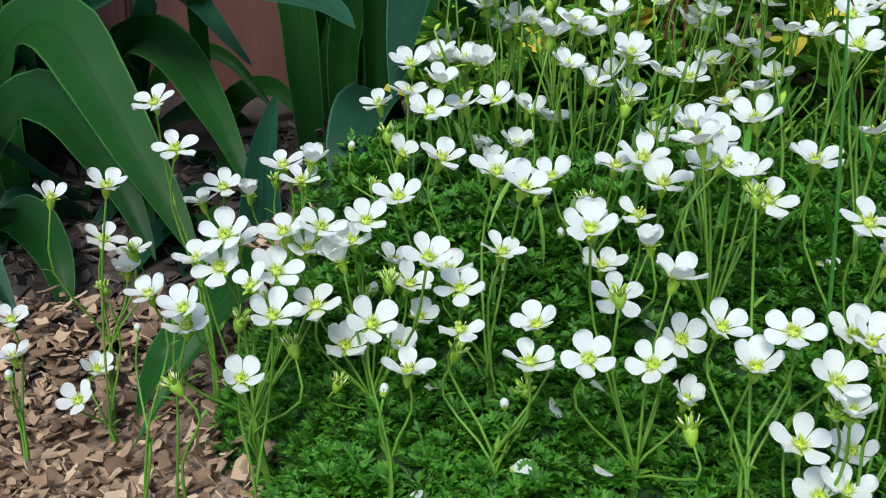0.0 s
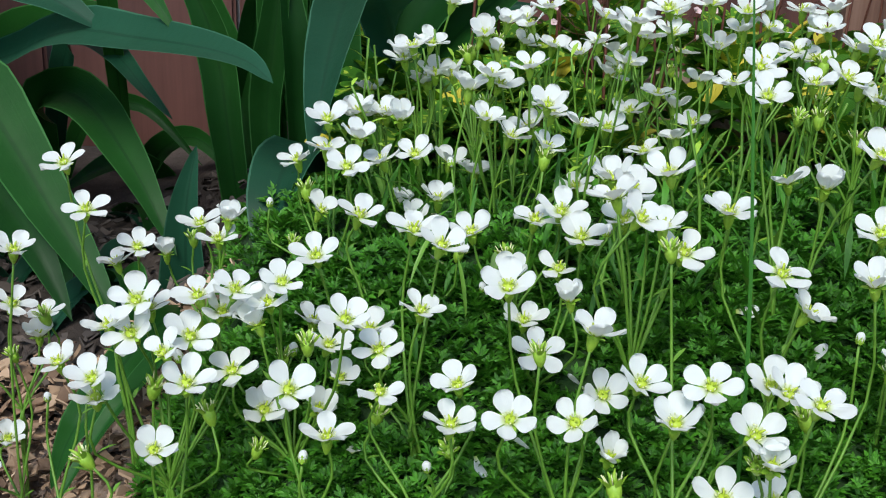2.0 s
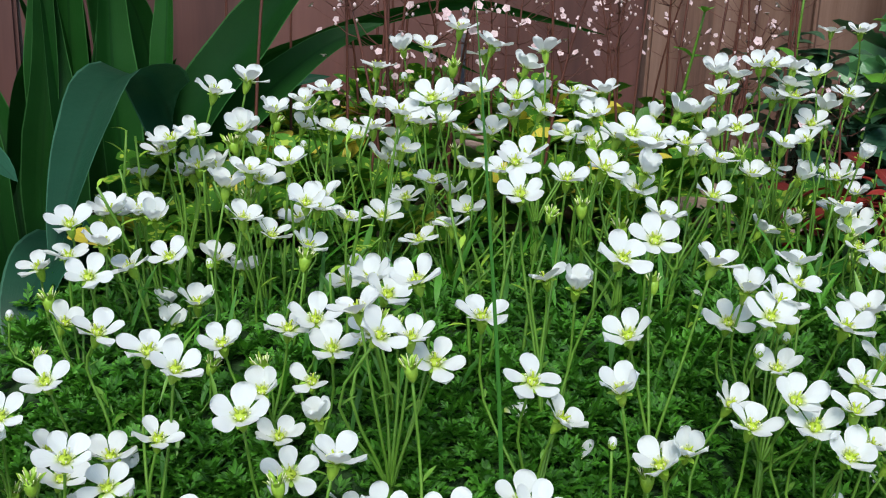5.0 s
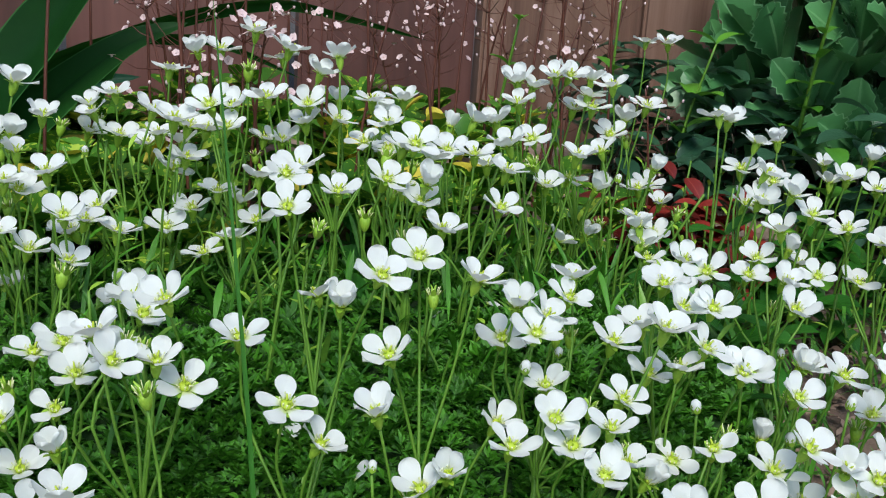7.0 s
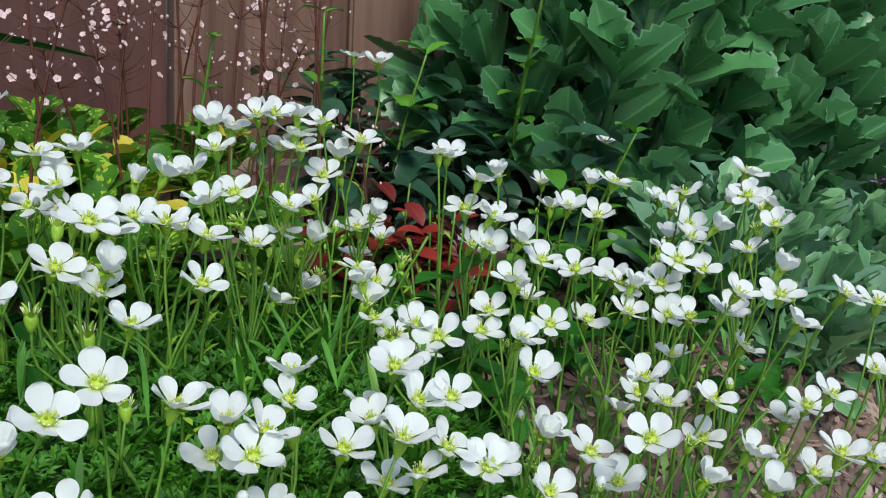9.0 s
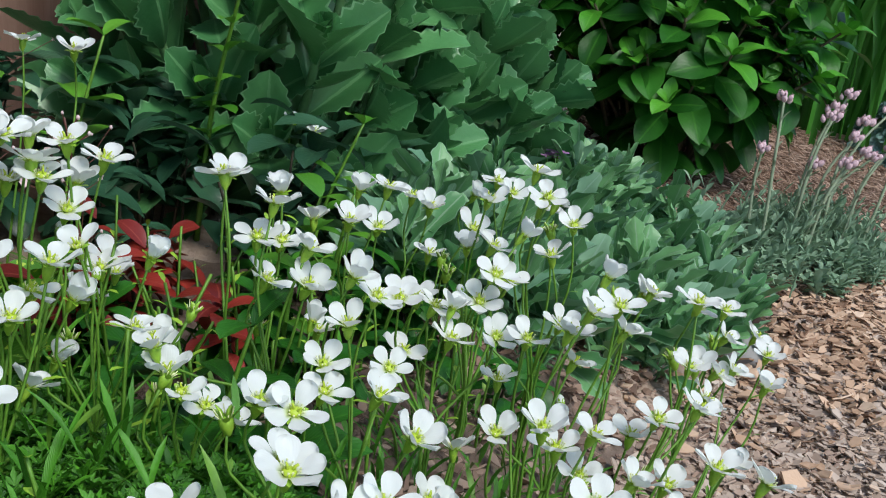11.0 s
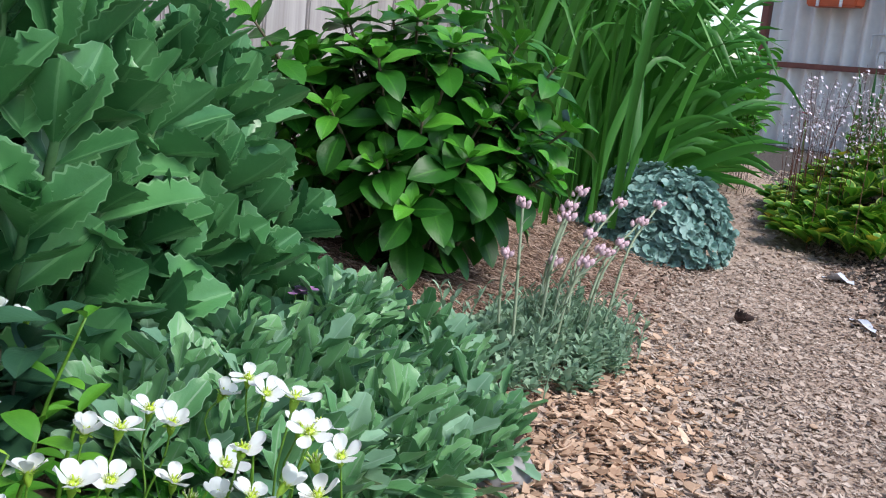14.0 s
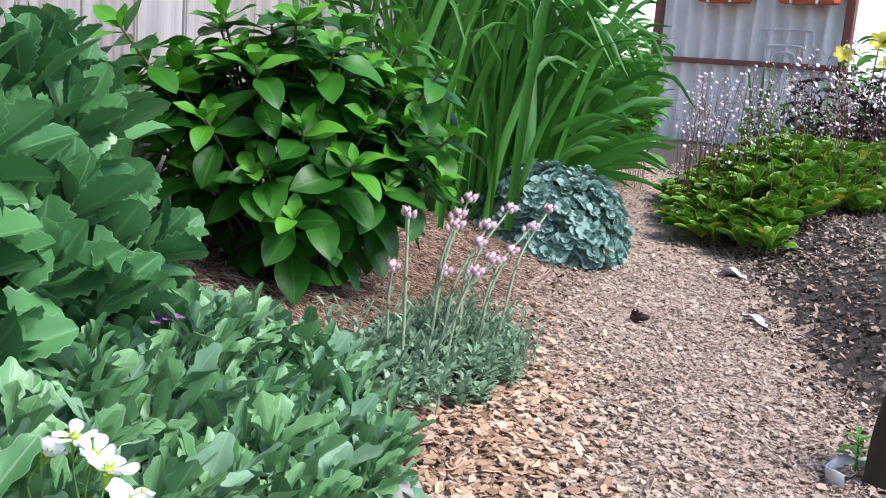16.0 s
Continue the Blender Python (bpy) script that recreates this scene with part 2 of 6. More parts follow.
M_TWIG = plain_mat("woody_stem", (0.065, 0.055, 0.030), (0.15, 0.12, 0.07), 200, 0.8, 0.5, 0.001)
M_TWIG_DARK = plain_mat("dark_twig", (0.022, 0.020, 0.012), (0.060, 0.050, 0.028), 200, 0.8, 0.5, 0.001)
M_PAINTED = board_mat("red_brown_painted_board", (0.088, 0.033, 0.026), (0.17, 0.070, 0.055), (0.045, 0.016, 0.013), 0.55)
M_WEATHER = board_mat("weathered_brown_board", (0.16, 0.085, 0.058), (0.26, 0.16, 0.12), (0.055, 0.024, 0.017))
M_PALE = board_mat("pale_grey_board", (0.31, 0.275, 0.27), (0.46, 0.42, 0.41), (0.14, 0.11, 0.10))
M_CHIP = island_mat("wood_chips", [(0.0, (0.27, 0.19, 0.145)), (0.25, (0.375, 0.28, 0.218)), (0.65, (0.45, 0.355, 0.288)), (1.0, (0.60, 0.50, 0.425))])
M_LEAFMOULD = island_mat("curled_brown_mulch", [(0.0, (0.08, 0.046, 0.033)), (0.3, (0.22, 0.14, 0.10)), (0.7, (0.38, 0.265, 0.205)), (1.0, (0.55, 0.42, 0.34))])
M_MULCH = island_mat("curled_tan_mulch", [(0.0, (0.07, 0.040, 0.024)), (0.3, (0.23, 0.142, 0.086)), (0.7, (0.45, 0.315, 0.205)), (1.0, (0.66, 0.51, 0.37))])
M_WARMCHIP = island_mat("warm_tan_chips", [(0.0, (0.16, 0.085, 0.050)), (0.3, (0.39, 0.245, 0.155)), (0.7, (0.58, 0.405, 0.285)), (1.0, (0.75, 0.58, 0.44))])
M_NEEDLE = island_mat("dry_needles", [(0.0, (0.09, 0.05, 0.035)), (0.5, (0.31, 0.195, 0.135)), (1.0, (0.58, 0.43, 0.33))])
# dark soil across the path; under the strap leaves the tone imitates shade
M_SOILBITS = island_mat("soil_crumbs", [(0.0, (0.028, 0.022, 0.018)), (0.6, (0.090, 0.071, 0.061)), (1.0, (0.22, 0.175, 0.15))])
M_SHED = plain_mat("grey_fibre_cement", (0.62, 0.605, 0.59), (0.80, 0.785, 0.76), 9, 0.85, 0.3, 0.002)
M_RUST = plain_mat("rust_red_rail", (0.13, 0.045, 0.035), (0.22, 0.08, 0.06), 30, 0.7, 0.3, 0.002)
M_ORANGE = plain_mat("orange_plastic", (0.48, 0.085, 0.03), (0.60, 0.13, 0.045), 12, 0.5, 0.1, 0.001)
M_CONE = island_mat("dark_cone_scales", [(0.0, (0.020, 0.010, 0.008)), (1.0, (0.075, 0.04, 0.03))])
M_WHITE = plain_mat("white_weathered_plastic", (0.55, 0.56, 0.58), (0.75, 0.76, 0.78), 25, 0.5, 0.2, 0.002)
M_STAKE = plain_mat("dark_wet_wood", (0.012, 0.009, 0.007), (0.05, 0.035, 0.025), 40, 0.7, 0.6, 0.003)
M_LITTER = plain_mat("bleached_leaf", (0.48, 0.50, 0.56), (0.66, 0.68, 0.74), 60, 0.7, 0.4, 0.002)
M_STONE = plain_mat("pale_stone", (0.20, 0.19, 0.185), (0.34, 0.325, 0.32), 30, 0.8, 0.5, 0.004)


# ---- mesh tools ----
class Mesh:
    """Gathers vertices, faces and leaf coordinates, with a material number for each face."""

    def __init__(self):
        self.v, self.f, self.uv, self.m, self.n = [], [], [], [], 0

    def add(self, v, f, uv=None, mat=0):
        v = np.asarray(v, float)
        self.v.append(v)
        self.f.extend([tuple(i + self.n for i in q) for q in f])
        self.uv.append(np.zeros((len(v), 2)) if uv is None else np.asarray(uv, float))
        self.m.extend([mat] * len(f))
        self.n += len(v)
        return self

    def make(self, name, mats, smooth=True):
        me = bpy.data.meshes.new(name)
        v = np.concatenate(self.v)
        uv = np.concatenate(self.uv)
        me.from_pydata(v.tolist(), [], self.f)
        lay = me.uv_layers.new(name="uv")
        idx = np.zeros(len(me.loops), np.int32)
        me.loops.foreach_get("vertex_index", idx)
        lay.data.foreach_set("uv", uv[idx].ravel())
        for m in mats:
            me.materials.append(m)
        me.polygons.foreach_set("material_index", np.array(self.m, np.int32))
        if smooth:
            me.polygons.foreach_set("use_smooth", np.ones(len(me.polygons), bool))
        me.update()
        return me


def rot(rx=0, ry=0, rz=0):
    return np.array(Euler((rx, ry, rz)).to_matrix())


def to_dir(d, spin=0.0):
    """A turn that takes +z to d."""
    q = Vector((0, 0, 1)).rotation_difference(Vector(d).normalized())
    return np.array((q.to_matrix() @ Matrix.Rotation(spin, 3, "Z")))


def place(tmpl, r, loc, s=1.0):
    v, f, uv = tmpl
    return (v * s) @ r.T + np.asarray(loc), f, uv


def leaf(length, width, peak=0.5, rows=6, cols=2, bend=0.6, fold=0.25, teeth=0, tip=0.6, stalk=0.0, wave=0.0, depth=0.10, lobes=0.0, blunt=1.0):
    """A blade along +y from the origin, its upper side to +z."""
    v, uv, f = [], [], []
    n = 2 * cols + 1
    a = math.log(0.5) / math.log(peak)
    for i in range(rows + 1):
        s = 1 - (1 - i / rows) ** blunt
        w = math.sin(math.pi * min(1, max(0, s)) ** a) ** tip if 0 < s < 1 else 0.0
        w = max(w, 0.06 if s < 1 else 0.0) * width / 2
        if teeth and 0.25 < s < 1:
            w *= 1 + depth * (1 if i % 2 else -1)
        if lobes and s > 0.3:
            w *= 1 + depth * math.sin(2 * math.pi * lobes * s)
        if stalk and s < stalk:
            w = min(w, width * 0.06 + width * 0.1 * s / stalk)
        ang = bend * s
        y = length * (math.sin(ang) / bend if abs(bend) > 1e-3 else s)
        z = -length * ((1 - math.cos(ang)) / bend if abs(bend) > 1e-3 else 0)
        for j in range(n):
            u = j / cols - 1
            lift = fold * abs(u) * w + wave * w * math.sin(9 * s + 2.0 * u) * abs(u)
            v.append((u * w, y + lift * math.sin(ang), z + lift * math.cos(ang)))
            uv.append((u, s))
    for i in range(rows):
        for j in range(n - 1):
            a0 = i * n + j
            f.append((a0, a0 + 1, a0 + n + 1, a0 + n))
    return np.array(v), f, np.array(uv)


def tube(points, r0, r1, sides=5):
    p = [Vector(q) for q in points]
    v, f, uv = [], [], []
    for i, q in enumerate(p):
        d = (p[min(i + 1, len(p) - 1)] - p[max(i - 1, 0)]).normalized()
        a = d.orthogonal().normalized() if i == 0 else (a - d * a.dot(d)).normalized()
        b = d.cross(a)
        s = i / (len(p) - 1)
        r = r0 + (r1 - r0) * s
        for k in range(sides):
            t = 2 * math.pi * k / sides
            v.append(q + (a * math.cos(t) + b * math.sin(t)) * r)
            uv.append((math.cos(t), s))
    for i in range(len(p) - 1):
        for k in range(sides):
            k2 = (k + 1) % sides
            f.append((i * sides + k, i * sides + k2, (i + 1) * sides + k2, (i + 1) * sides + k))
    f.append(tuple(range(sides))[::-1])
    f.append(tuple((len(p) - 1) * sides + k for k in range(sides)))
    return np.array([tuple(q) for q in v]), f, np.array(uv)


def curve(points, n):
    """A smooth line of n steps through the points."""
    p = [Vector(q) for q in points]
    p = [2 * p[0] - p[1]] + p + [2 * p[-1] - p[-2]]
    out = []
    for i in range(n + 1):
        s = i / n * (len(p) - 3)
        k = min(int(s), len(p) - 4)
        u = s - k
        a, b, c, d = p[k:k + 4]
        out.append(0.5 * ((2 * b) + (c - a) * u + (2 * a - 5 * b + 4 * c - d) * u * u + (3 * b - a - 3 * c + d) * u ** 3))
    return out


def strap(points, width, side=None, steps=14, fold=0.35, taper=0.35, root=0.6, cols=2, up=(0, 0, 1), face=None):
    """A strap-shaped blade along a line; side: the way its edge points at the root; face: the way its upper side looks."""
    p = curve(points, steps)
    v, uv, f = [], [], []
    n = 2 * cols + 1
    for i, q in enumerate(p):
        s = i / steps
        d = (p[min(i + 1, steps)] - p[max(i - 1, 0)]).normalized()
        a = d.cross(Vector(face)) if face else Vector(side) if side else d.cross(Vector(up))
        if i:
            a = a * 0.25 + last * 0.75 if side is None and face is None else a
        a = (a - d * a.dot(d)).normalized()
        last = a
        b = a.cross(d)
        w = width / 2 * (root + (1 - root) * min(1, s / 0.35)) * min(1, ((1 - s) / taper)) ** 0.7 if s < 1 else 0.0
        for j in range(n):
            u = j / cols - 1
            v.append(tuple(q + a * u * w + b * (abs(u) ** 1.3 * w * fold)))
            uv.append((u, s))
    for i in range(steps):
        for j in range(n - 1):
            k = i * n + j
            f.append((k, k + 1, k + n + 1, k + n))
    return np.array(v), f, np.array(uv)


def part(name, mesh, parent, label="", m=None):
    ob = new(name, mesh)
    ob.parent = parent
    if m is not None:
        ob.matrix_basis = m
    return tagged(ob, label)


def thing(name, loc, label, category, group="", kind="", mesh=None):
    ob = new(name, mesh)
    ob.location = loc
    return tagged(ob, label, category, group, kind)


def mat4(r, loc, s=1.0):
    return Matrix.Translation(loc) @ Matrix(r.tolist()).to_4x4() @ Matrix.Scale(s, 4)


R = random.Random(5)


def lathe(profile, seg=8):
    """Rings of (radius, height) turned about z."""
    v = [(r * math.cos(2 * math.pi * k / seg), r * math.sin(2 * math.pi * k / seg), z) for r, z in profile for k in range(seg)]
    f = [(i * seg + k, i * seg + (k + 1) % seg, (i + 1) * seg + (k + 1) % seg, (i + 1) * seg + k) for i in range(len(profile) - 1) for k in range(seg)]
    return np.array(v), f, np.zeros((len(v), 2))


def smooth(a, b, x):
    t = min(1.0, max(0.0, (x - a) / (b - a)))
    return t * t * (3 - 2 * t)


EDGE_X = [-6, -0.4, -0.15, 0.0, 0.3, 0.6, 1.1, 1.5, 2.1, 2.5, 3.2, 4.5, 8]
EDGE_Y = [0.5, 0.42, 0.36, 0.25, 0.21, 0.27, 0.36, 0.27, 0.20, 0.12, 0.10, 0.0, -0.4]


def bank(x):
    return float(np.interp(x, EDGE_X, EDGE_Y))


def ground_z(x, y):
    """Height of the soil: a nearly level path, a bank up to the fence, a lower bank across the path."""
    e = bank(x)
    z = 0.115 * (1 - 0.26 * smooth(0.66, 0.86, x)) * (1 - 0.28 * smooth(1.15, 1.6, x)) * smooth(e, e + 0.20 + 0.16 * smooth(1.1, 1.5, x), y) * (1 - 0.6 * smooth(-0.02, -0.16, x)) + 0.05 * smooth(e + 0.15, 0.9, y)
    far = 0.10 * smooth(-0.16, -0.46, y) * smooth(0.9, 1.5, x) * (1 - smooth(3.5, 5, x))
    near = smooth(7, 3, abs(x)) * smooth(5, 2, abs(y))
    z = (z + far) * near
    return z + 0.006 * near * noise.noise((x * 9, y * 9, 0)) + 0.012 * near * noise.noise((x * 2.5, y * 2.5, 3))


# ---- ground ----
def ground_mat():
    m, t, p, ln = nodes_of("garden_soil")
    tc = t.nodes.new("ShaderNodeTexCoord")
    sep = t.nodes.new("ShaderNodeSeparateXYZ")
    ln.new(tc.outputs["Object"], sep.inputs[0])
    n = noise_node(t, 60, 7, 0.7, tc.outputs["Object"])
    n2 = noise_node(t, 6, 4, 0.6, tc.outputs["Object"])
    chips = ramp(t, [(0.3, (0.26, 0.185, 0.140)), (0.55, (0.40, 0.300, 0.235)), (0.75, (0.50, 0.40, 0.33))])
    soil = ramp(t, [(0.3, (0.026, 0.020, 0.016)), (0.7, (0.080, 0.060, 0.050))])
    ln.new(n.outputs[0], chips.inputs[0])
    ln.new(n.outputs[0], soil.inputs[0])
    wob = math_node(t, "MULTIPLY", math_node(t, "SUBTRACT", n2.outputs[0], 0.5), 0.25)
    k = math_node(t, "LESS_THAN", math_node(t, "ADD", sep.outputs[1], wob), -0.19)
    bx = math_node(t, "POWER", math_node(t, "SUBTRACT", sep.outputs[0], 0.50), 2)
    by = math_node(t, "POWER", math_node(t, "SUBTRACT", sep.outputs[1], 0.42), 2)
    bed = math_node(t, "LESS_THAN", math_node(t, "ADD", math_node(t, "ADD", bx, by), math_node(t, "MULTIPLY", wob, 0.25)), 0.05)
    # shade below the strap leaves, painted on the ground with the dark soil colour
    painted_shade = math_node(t, "MULTIPLY", math_node(t, "LESS_THAN", sep.outputs[0], 0.1), math_node(t, "GREATER_THAN", math_node(t, "ADD", sep.outputs[1], wob), 0.50))
    k = math_node(t, "MAXIMUM", k, painted_shade)
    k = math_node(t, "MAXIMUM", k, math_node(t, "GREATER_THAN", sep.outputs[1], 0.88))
    loam = ramp(t, [(0.3, (0.105, 0.072, 0.053)), (0.7, (0.235, 0.168, 0.128))])
    ln.new(n.outputs[0], loam.inputs[0])
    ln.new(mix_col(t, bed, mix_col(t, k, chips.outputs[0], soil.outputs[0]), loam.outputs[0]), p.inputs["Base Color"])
    p.inputs["Roughness"].default_value = 0.95
    ln.new(bump(t, n.outputs[0], 0.8, 0.006), p.inputs["Normal"])
    return m


def axis(lo, hi, step, far):
    mid = list(np.arange(lo, hi + 1e-6, step))
    out, d = [], step
    x = hi
    while x < far:
        d *= 1.5
        x += d
        out.append(x)
    left, d, x = [], step, lo
    while x > -far:
        d *= 1.5
        x -= d
        left.append(x)
    return left[::-1] + mid + out


gx, gy = axis(-0.8, 4.2, 0.03, 120), axis(-1.2, 1.0, 0.03, 120)
gm = Mesh()
gm.add([(x, y, ground_z(x, y)) for y in gy for x in gx],
       [(j * len(gx) + i, j * len(gx) + i + 1, (j + 1) * len(gx) + i + 1, (j + 1) * len(gx) + i) for j in range(len(gy) - 1) for i in range(len(gx) - 1)])
ground = thing("ground", (0, 0, 0), "brown garden soil strewn with wood chips", "ground", kind="structure", mesh=gm.make("ground", [ground_mat()]))

# ---- fence ----
FENCE_Y = 0.87


def board_mesh(w, h, th=0.022):
    bm = bmesh.new()
    bmesh.ops.create_cube(bm, size=1.0)
    bmesh.ops.scale(bm, vec=(w, th, h), verts=bm.verts)
    bmesh.ops.translate(bm, vec=(0, 0, h / 2), verts=bm.verts)
    bmesh.ops.bevel(bm, geom=bm.edges, offset=0.003, segments=2, affect="EDGES")
    me = bpy.data.meshes.new("board")
    bm.to_mesh(me)
    bm.free()
    return me


fence = thing("fence", (0, FENCE_Y, 0), "upright wooden board fence, part painted red-brown, part weathered grey", "fence", kind="structure")
RB = random.Random(3)
bx = -1.6
while bx < 7.4:
    w = RB.uniform(0.145, 0.185)
    me = board_mesh(w - 0.006, 1.7 + RB.uniform(-0.03, 0.03))
    mid = bx + w / 2
    me.materials.append(M_PAINTED if mid < 0.40 else M_WEATHER if mid < 1.05 else M_PALE)
    part("board", me, fence, "", pose(mid, 0.012 + RB.uniform(-0.003, 0.003), -0.05, 0, RB.uniform(-0.4, 0.4), 0))
    bx += w
for z in (0.45, 1.35):
    me = board_mesh(9.0, 0.08, 0.04)
    me.materials.append(M_WEATHER)
    part("rail", me, fence, "", pose(2.9, 0.048, z))

# ---- shed and planters, far down the path ----
SHED = Vector((7.85, -0.90, 0))
shed = thing("shed", SHED, "grey corrugated shed wall with rust-red rail and corner posts", "shed")
shed.rotation_euler = (0, 0, -0.62)
sm = Mesh()
ys = np.arange(-0.72, 0.72, 0.013)
prof = [(0.042 * math.cos(2 * math.pi * y / 0.135), y) for y in ys]
for side in (0, 1):
    sm.add([(px + 0.008 * side, y, z) for z in (0, 0.6, 1.2, 2.3) for px, y in prof],
           [(k * len(prof) + i, k * len(prof) + i + 1, (k + 1) * len(prof) + i + 1, (k + 1) * len(prof) + i) for k in range(3) for i in range(len(prof) - 1)])
part("wall", sm.make("shed_wall", [M_SHED]), shed)


def box_mesh(sx, sy, sz, mat, bev=0.006):
    bm = bmesh.new()
    bmesh.ops.create_cube(bm, size=1.0)
    bmesh.ops.scale(bm, vec=(sx, sy, sz), verts=bm.verts)
    bmesh.ops.bevel(bm, geom=bm.edges, offset=bev, segments=2, affect="EDGES")
    me = bpy.data.meshes.new("box")
    bm.to_mesh(me)
    bm.free()
    me.materials.append(mat)
    return me


part("rail", box_mesh(0.04, 1.44, 0.04, M_RUST), shed, "rust-red rail", pose(-0.05, 0, 0.61))
for y in (-0.75, 0.75):
    part("corner_post", box_mesh(0.06, 0.06, 2.4, M_RUST), shed, "rust-red corner post", pose(-0.01, y, 1.2))
    part("side_wall", box_mesh(2.0, 0.03, 2.3, M_SHED), shed, "", pose(1.02, y * 0.99, 1.15))
part("roof", box_mesh(2.3, 1.8, 0.04, M_SHED), shed, "", pose(0.9, 0, 2.34))
for w, z0 in ((0.40, 0.86), (0.28, 0.75), (0.17, 0.70)):
    hook = [(-0.04, -0.33 - w / 2, z0 - 0.14), (-0.045, -0.33 - w / 2, z0 - 0.03), (-0.05, -0.33 - w / 2 + 0.04, z0), (-0.05, -0.33 + w / 2 - 0.04, z0), (-0.045, -0.33 + w / 2, z0 - 0.03), (-0.04, -0.33 + w / 2, z0 - 0.10)]
    part("wire_loop", Mesh().add(*tube(curve(hook, 24), 0.007, 0.007)).make("wire", [M_WHITE]), shed, "pale grey wire loop")


def planter(y, w):
    ob = thing("planter_box", SHED + Matrix.Rotation(-0.62, 3, "Z") @ Vector((-0.12, y, 1.035)), "orange plastic planter box hung on the shed wall", "planter", "planters on the shed")
    ob.rotation_euler = (0, 0, -0.62)
    bm = bmesh.new()
    bmesh.ops.create_cube(bm, size=1.0)
    bmesh.ops.scale(bm, vec=(0.16, w, 0.15), verts=bm.verts)
    for v in bm.verts:
        if v.co.z < 0:
            v.co.x *= 0.8
            v.co.y *= 0.94
    bmesh.ops.translate(bm, vec=(0, 0, 0.075), verts=bm.verts)
    bmesh.ops.bevel(bm, geom=bm.edges, offset=0.01, segments=2, affect="EDGES")
    me = bpy.data.meshes.new("planter")
    bm.to_mesh(me)
    bm.free()
    me.materials.append(M_ORANGE)
    part("trough", me, ob)
    part("rim", box_mesh(0.18, w + 0.02, 0.02, M_ORANGE), ob, "", pose(0, 0, 0.15))
    for k in (-0.22, 0.22):
        part("bracket", box_mesh(0.03, 0.012, 0.17, M_WHITE, 0.002), ob, "pale bracket", pose(-0.085, k * w, 0.08))
    part("hanger", box_mesh(0.10, 0.02, 0.02, M_RUST, 0.002), ob, "", pose(0.08, 0, 0.12))


planter(0.15, 0.40)
planter(-0.49, 0.42)


# ---- white saxifrage ----
def petal_mesh(k):
    """A broad round-ended petal that narrows to a claw."""
    rr = random.Random(40 + k)
    L, W = 0.0096 * rr.uniform(0.94, 1.06), 0.0072 * rr.uniform(0.90, 1.08)
    bend, notch = rr.uniform(0.2, 0.65), rr.uniform(0.0, 0.05)
    v, uv, f = [], [], []
    rows, cols = 10, 2
    for i in range(rows + 1):
        s = 1 - (1 - i / rows) ** 1.7
        w = 0.33 + 0.67 * smooth(0.0, 0.66, s) if s < 0.64 else math.sqrt(max(0.0, 1 - ((s - 0.64) / 0.36) ** 2.2))
        w *= W / 2
        ang = bend * s
        for j in range(2 * cols + 1):
            u = j / cols - 1
            y = L * s - notch * L * smooth(0.7, 1, s) * (1 - abs(u))
            z = 0.0009 * abs(u) ** 1.5 * s - L * (1 - math.cos(ang)) * 0.5 + 0.0004 * math.sin(5 * s + 3 * u + k)
            v.append((u * w, y, z))
            uv.append((u, s))
    n = 2 * cols + 1
    f = [(i * n + j, i * n + j + 1, (i + 1) * n + j + 1, (i + 1) * n + j) for i in range(rows) for j in range(n - 1)]
    return Mesh().add(v, f, uv).make("petal", [M_PETAL])


PETALS = [petal_mesh(k) for k in range(7)]


def ball(r, rings=4, seg=7, squash=1.0):
    v, f = [], []
    for i in range(rings + 1):
        a = math.pi * i / rings
        for j in range(seg):
            b = 2 * math.pi * j / seg
            v.append((r * math.sin(a) * math.cos(b), r * math.sin(a) * math.sin(b), r * squash * math.cos(a)))
    for i in range(rings):
        for j in range(seg):
            f.append((i * seg + j, (i + 1) * seg + j, (i + 1) * seg + (j + 1) % seg, i * seg + (j + 1) % seg))
    return np.array(v), f, np.zeros((len(v), 2))


def centre_mesh(k):
    m = Mesh()
    v, f, uv = ball(0.0021, 5, 9, 0.55)
    m.add(v + [0, 0, 0.0007], f, uv, 0)
    rr = random.Random(k)
    st = Mesh()
    for s in (-1, 1):
        m.add(*tube([(0.0005 * s, 0, 0.001), (0.0009 * s, 0, 0.0026), (0.0016 * s, 0, 0.0038)], 0.0006, 0.0003, 4), 0)
    for i in range(10):
        a = 2 * math.pi * (i + rr.uniform(-0.2, 0.2)) / 10
        c, s = math.cos(a), math.sin(a)
        q = rr.uniform(0.0019, 0.0029)
        z = rr.uniform(0.0016, 0.0030)
        st.add(*tube([(c * 0.0018, s * 0.0018, 0.0006), (c * q, s * q, z)], 0.00017, 0.00014, 3))
        v, f, uv = ball(0.00036, 3, 5)
        st.add(v + [c * q, s * q, z], f, uv)
    return m.make("flower_centre", [M_CENTRE]), st.make("stamens", [M_STAMEN])


def calyx_mesh():
    m = Mesh()
    m.add(*lathe([(0.0006, -0.0062), (0.0011, -0.0052), (0.0017, -0.0036), (0.0020, -0.0018), (0.0021, 0.0)]))
    t = leaf(0.0036, 0.0022, 0.4, 4, 1, 0.5, 0.2)
    for i in range(5):
        v, f, uv = t
        v = v @ rot(0.55, 0, 0).T + [0, 0.0014, -0.001]
        m.add(v @ rot(0, 0, 2 * math.pi * (i + 0.5) / 5).T, f, uv)
    return m.make("calyx", [M_CALYX])


CENTRES = [centre_mesh(k) for k in range(3)]
CALYX = calyx_mesh()


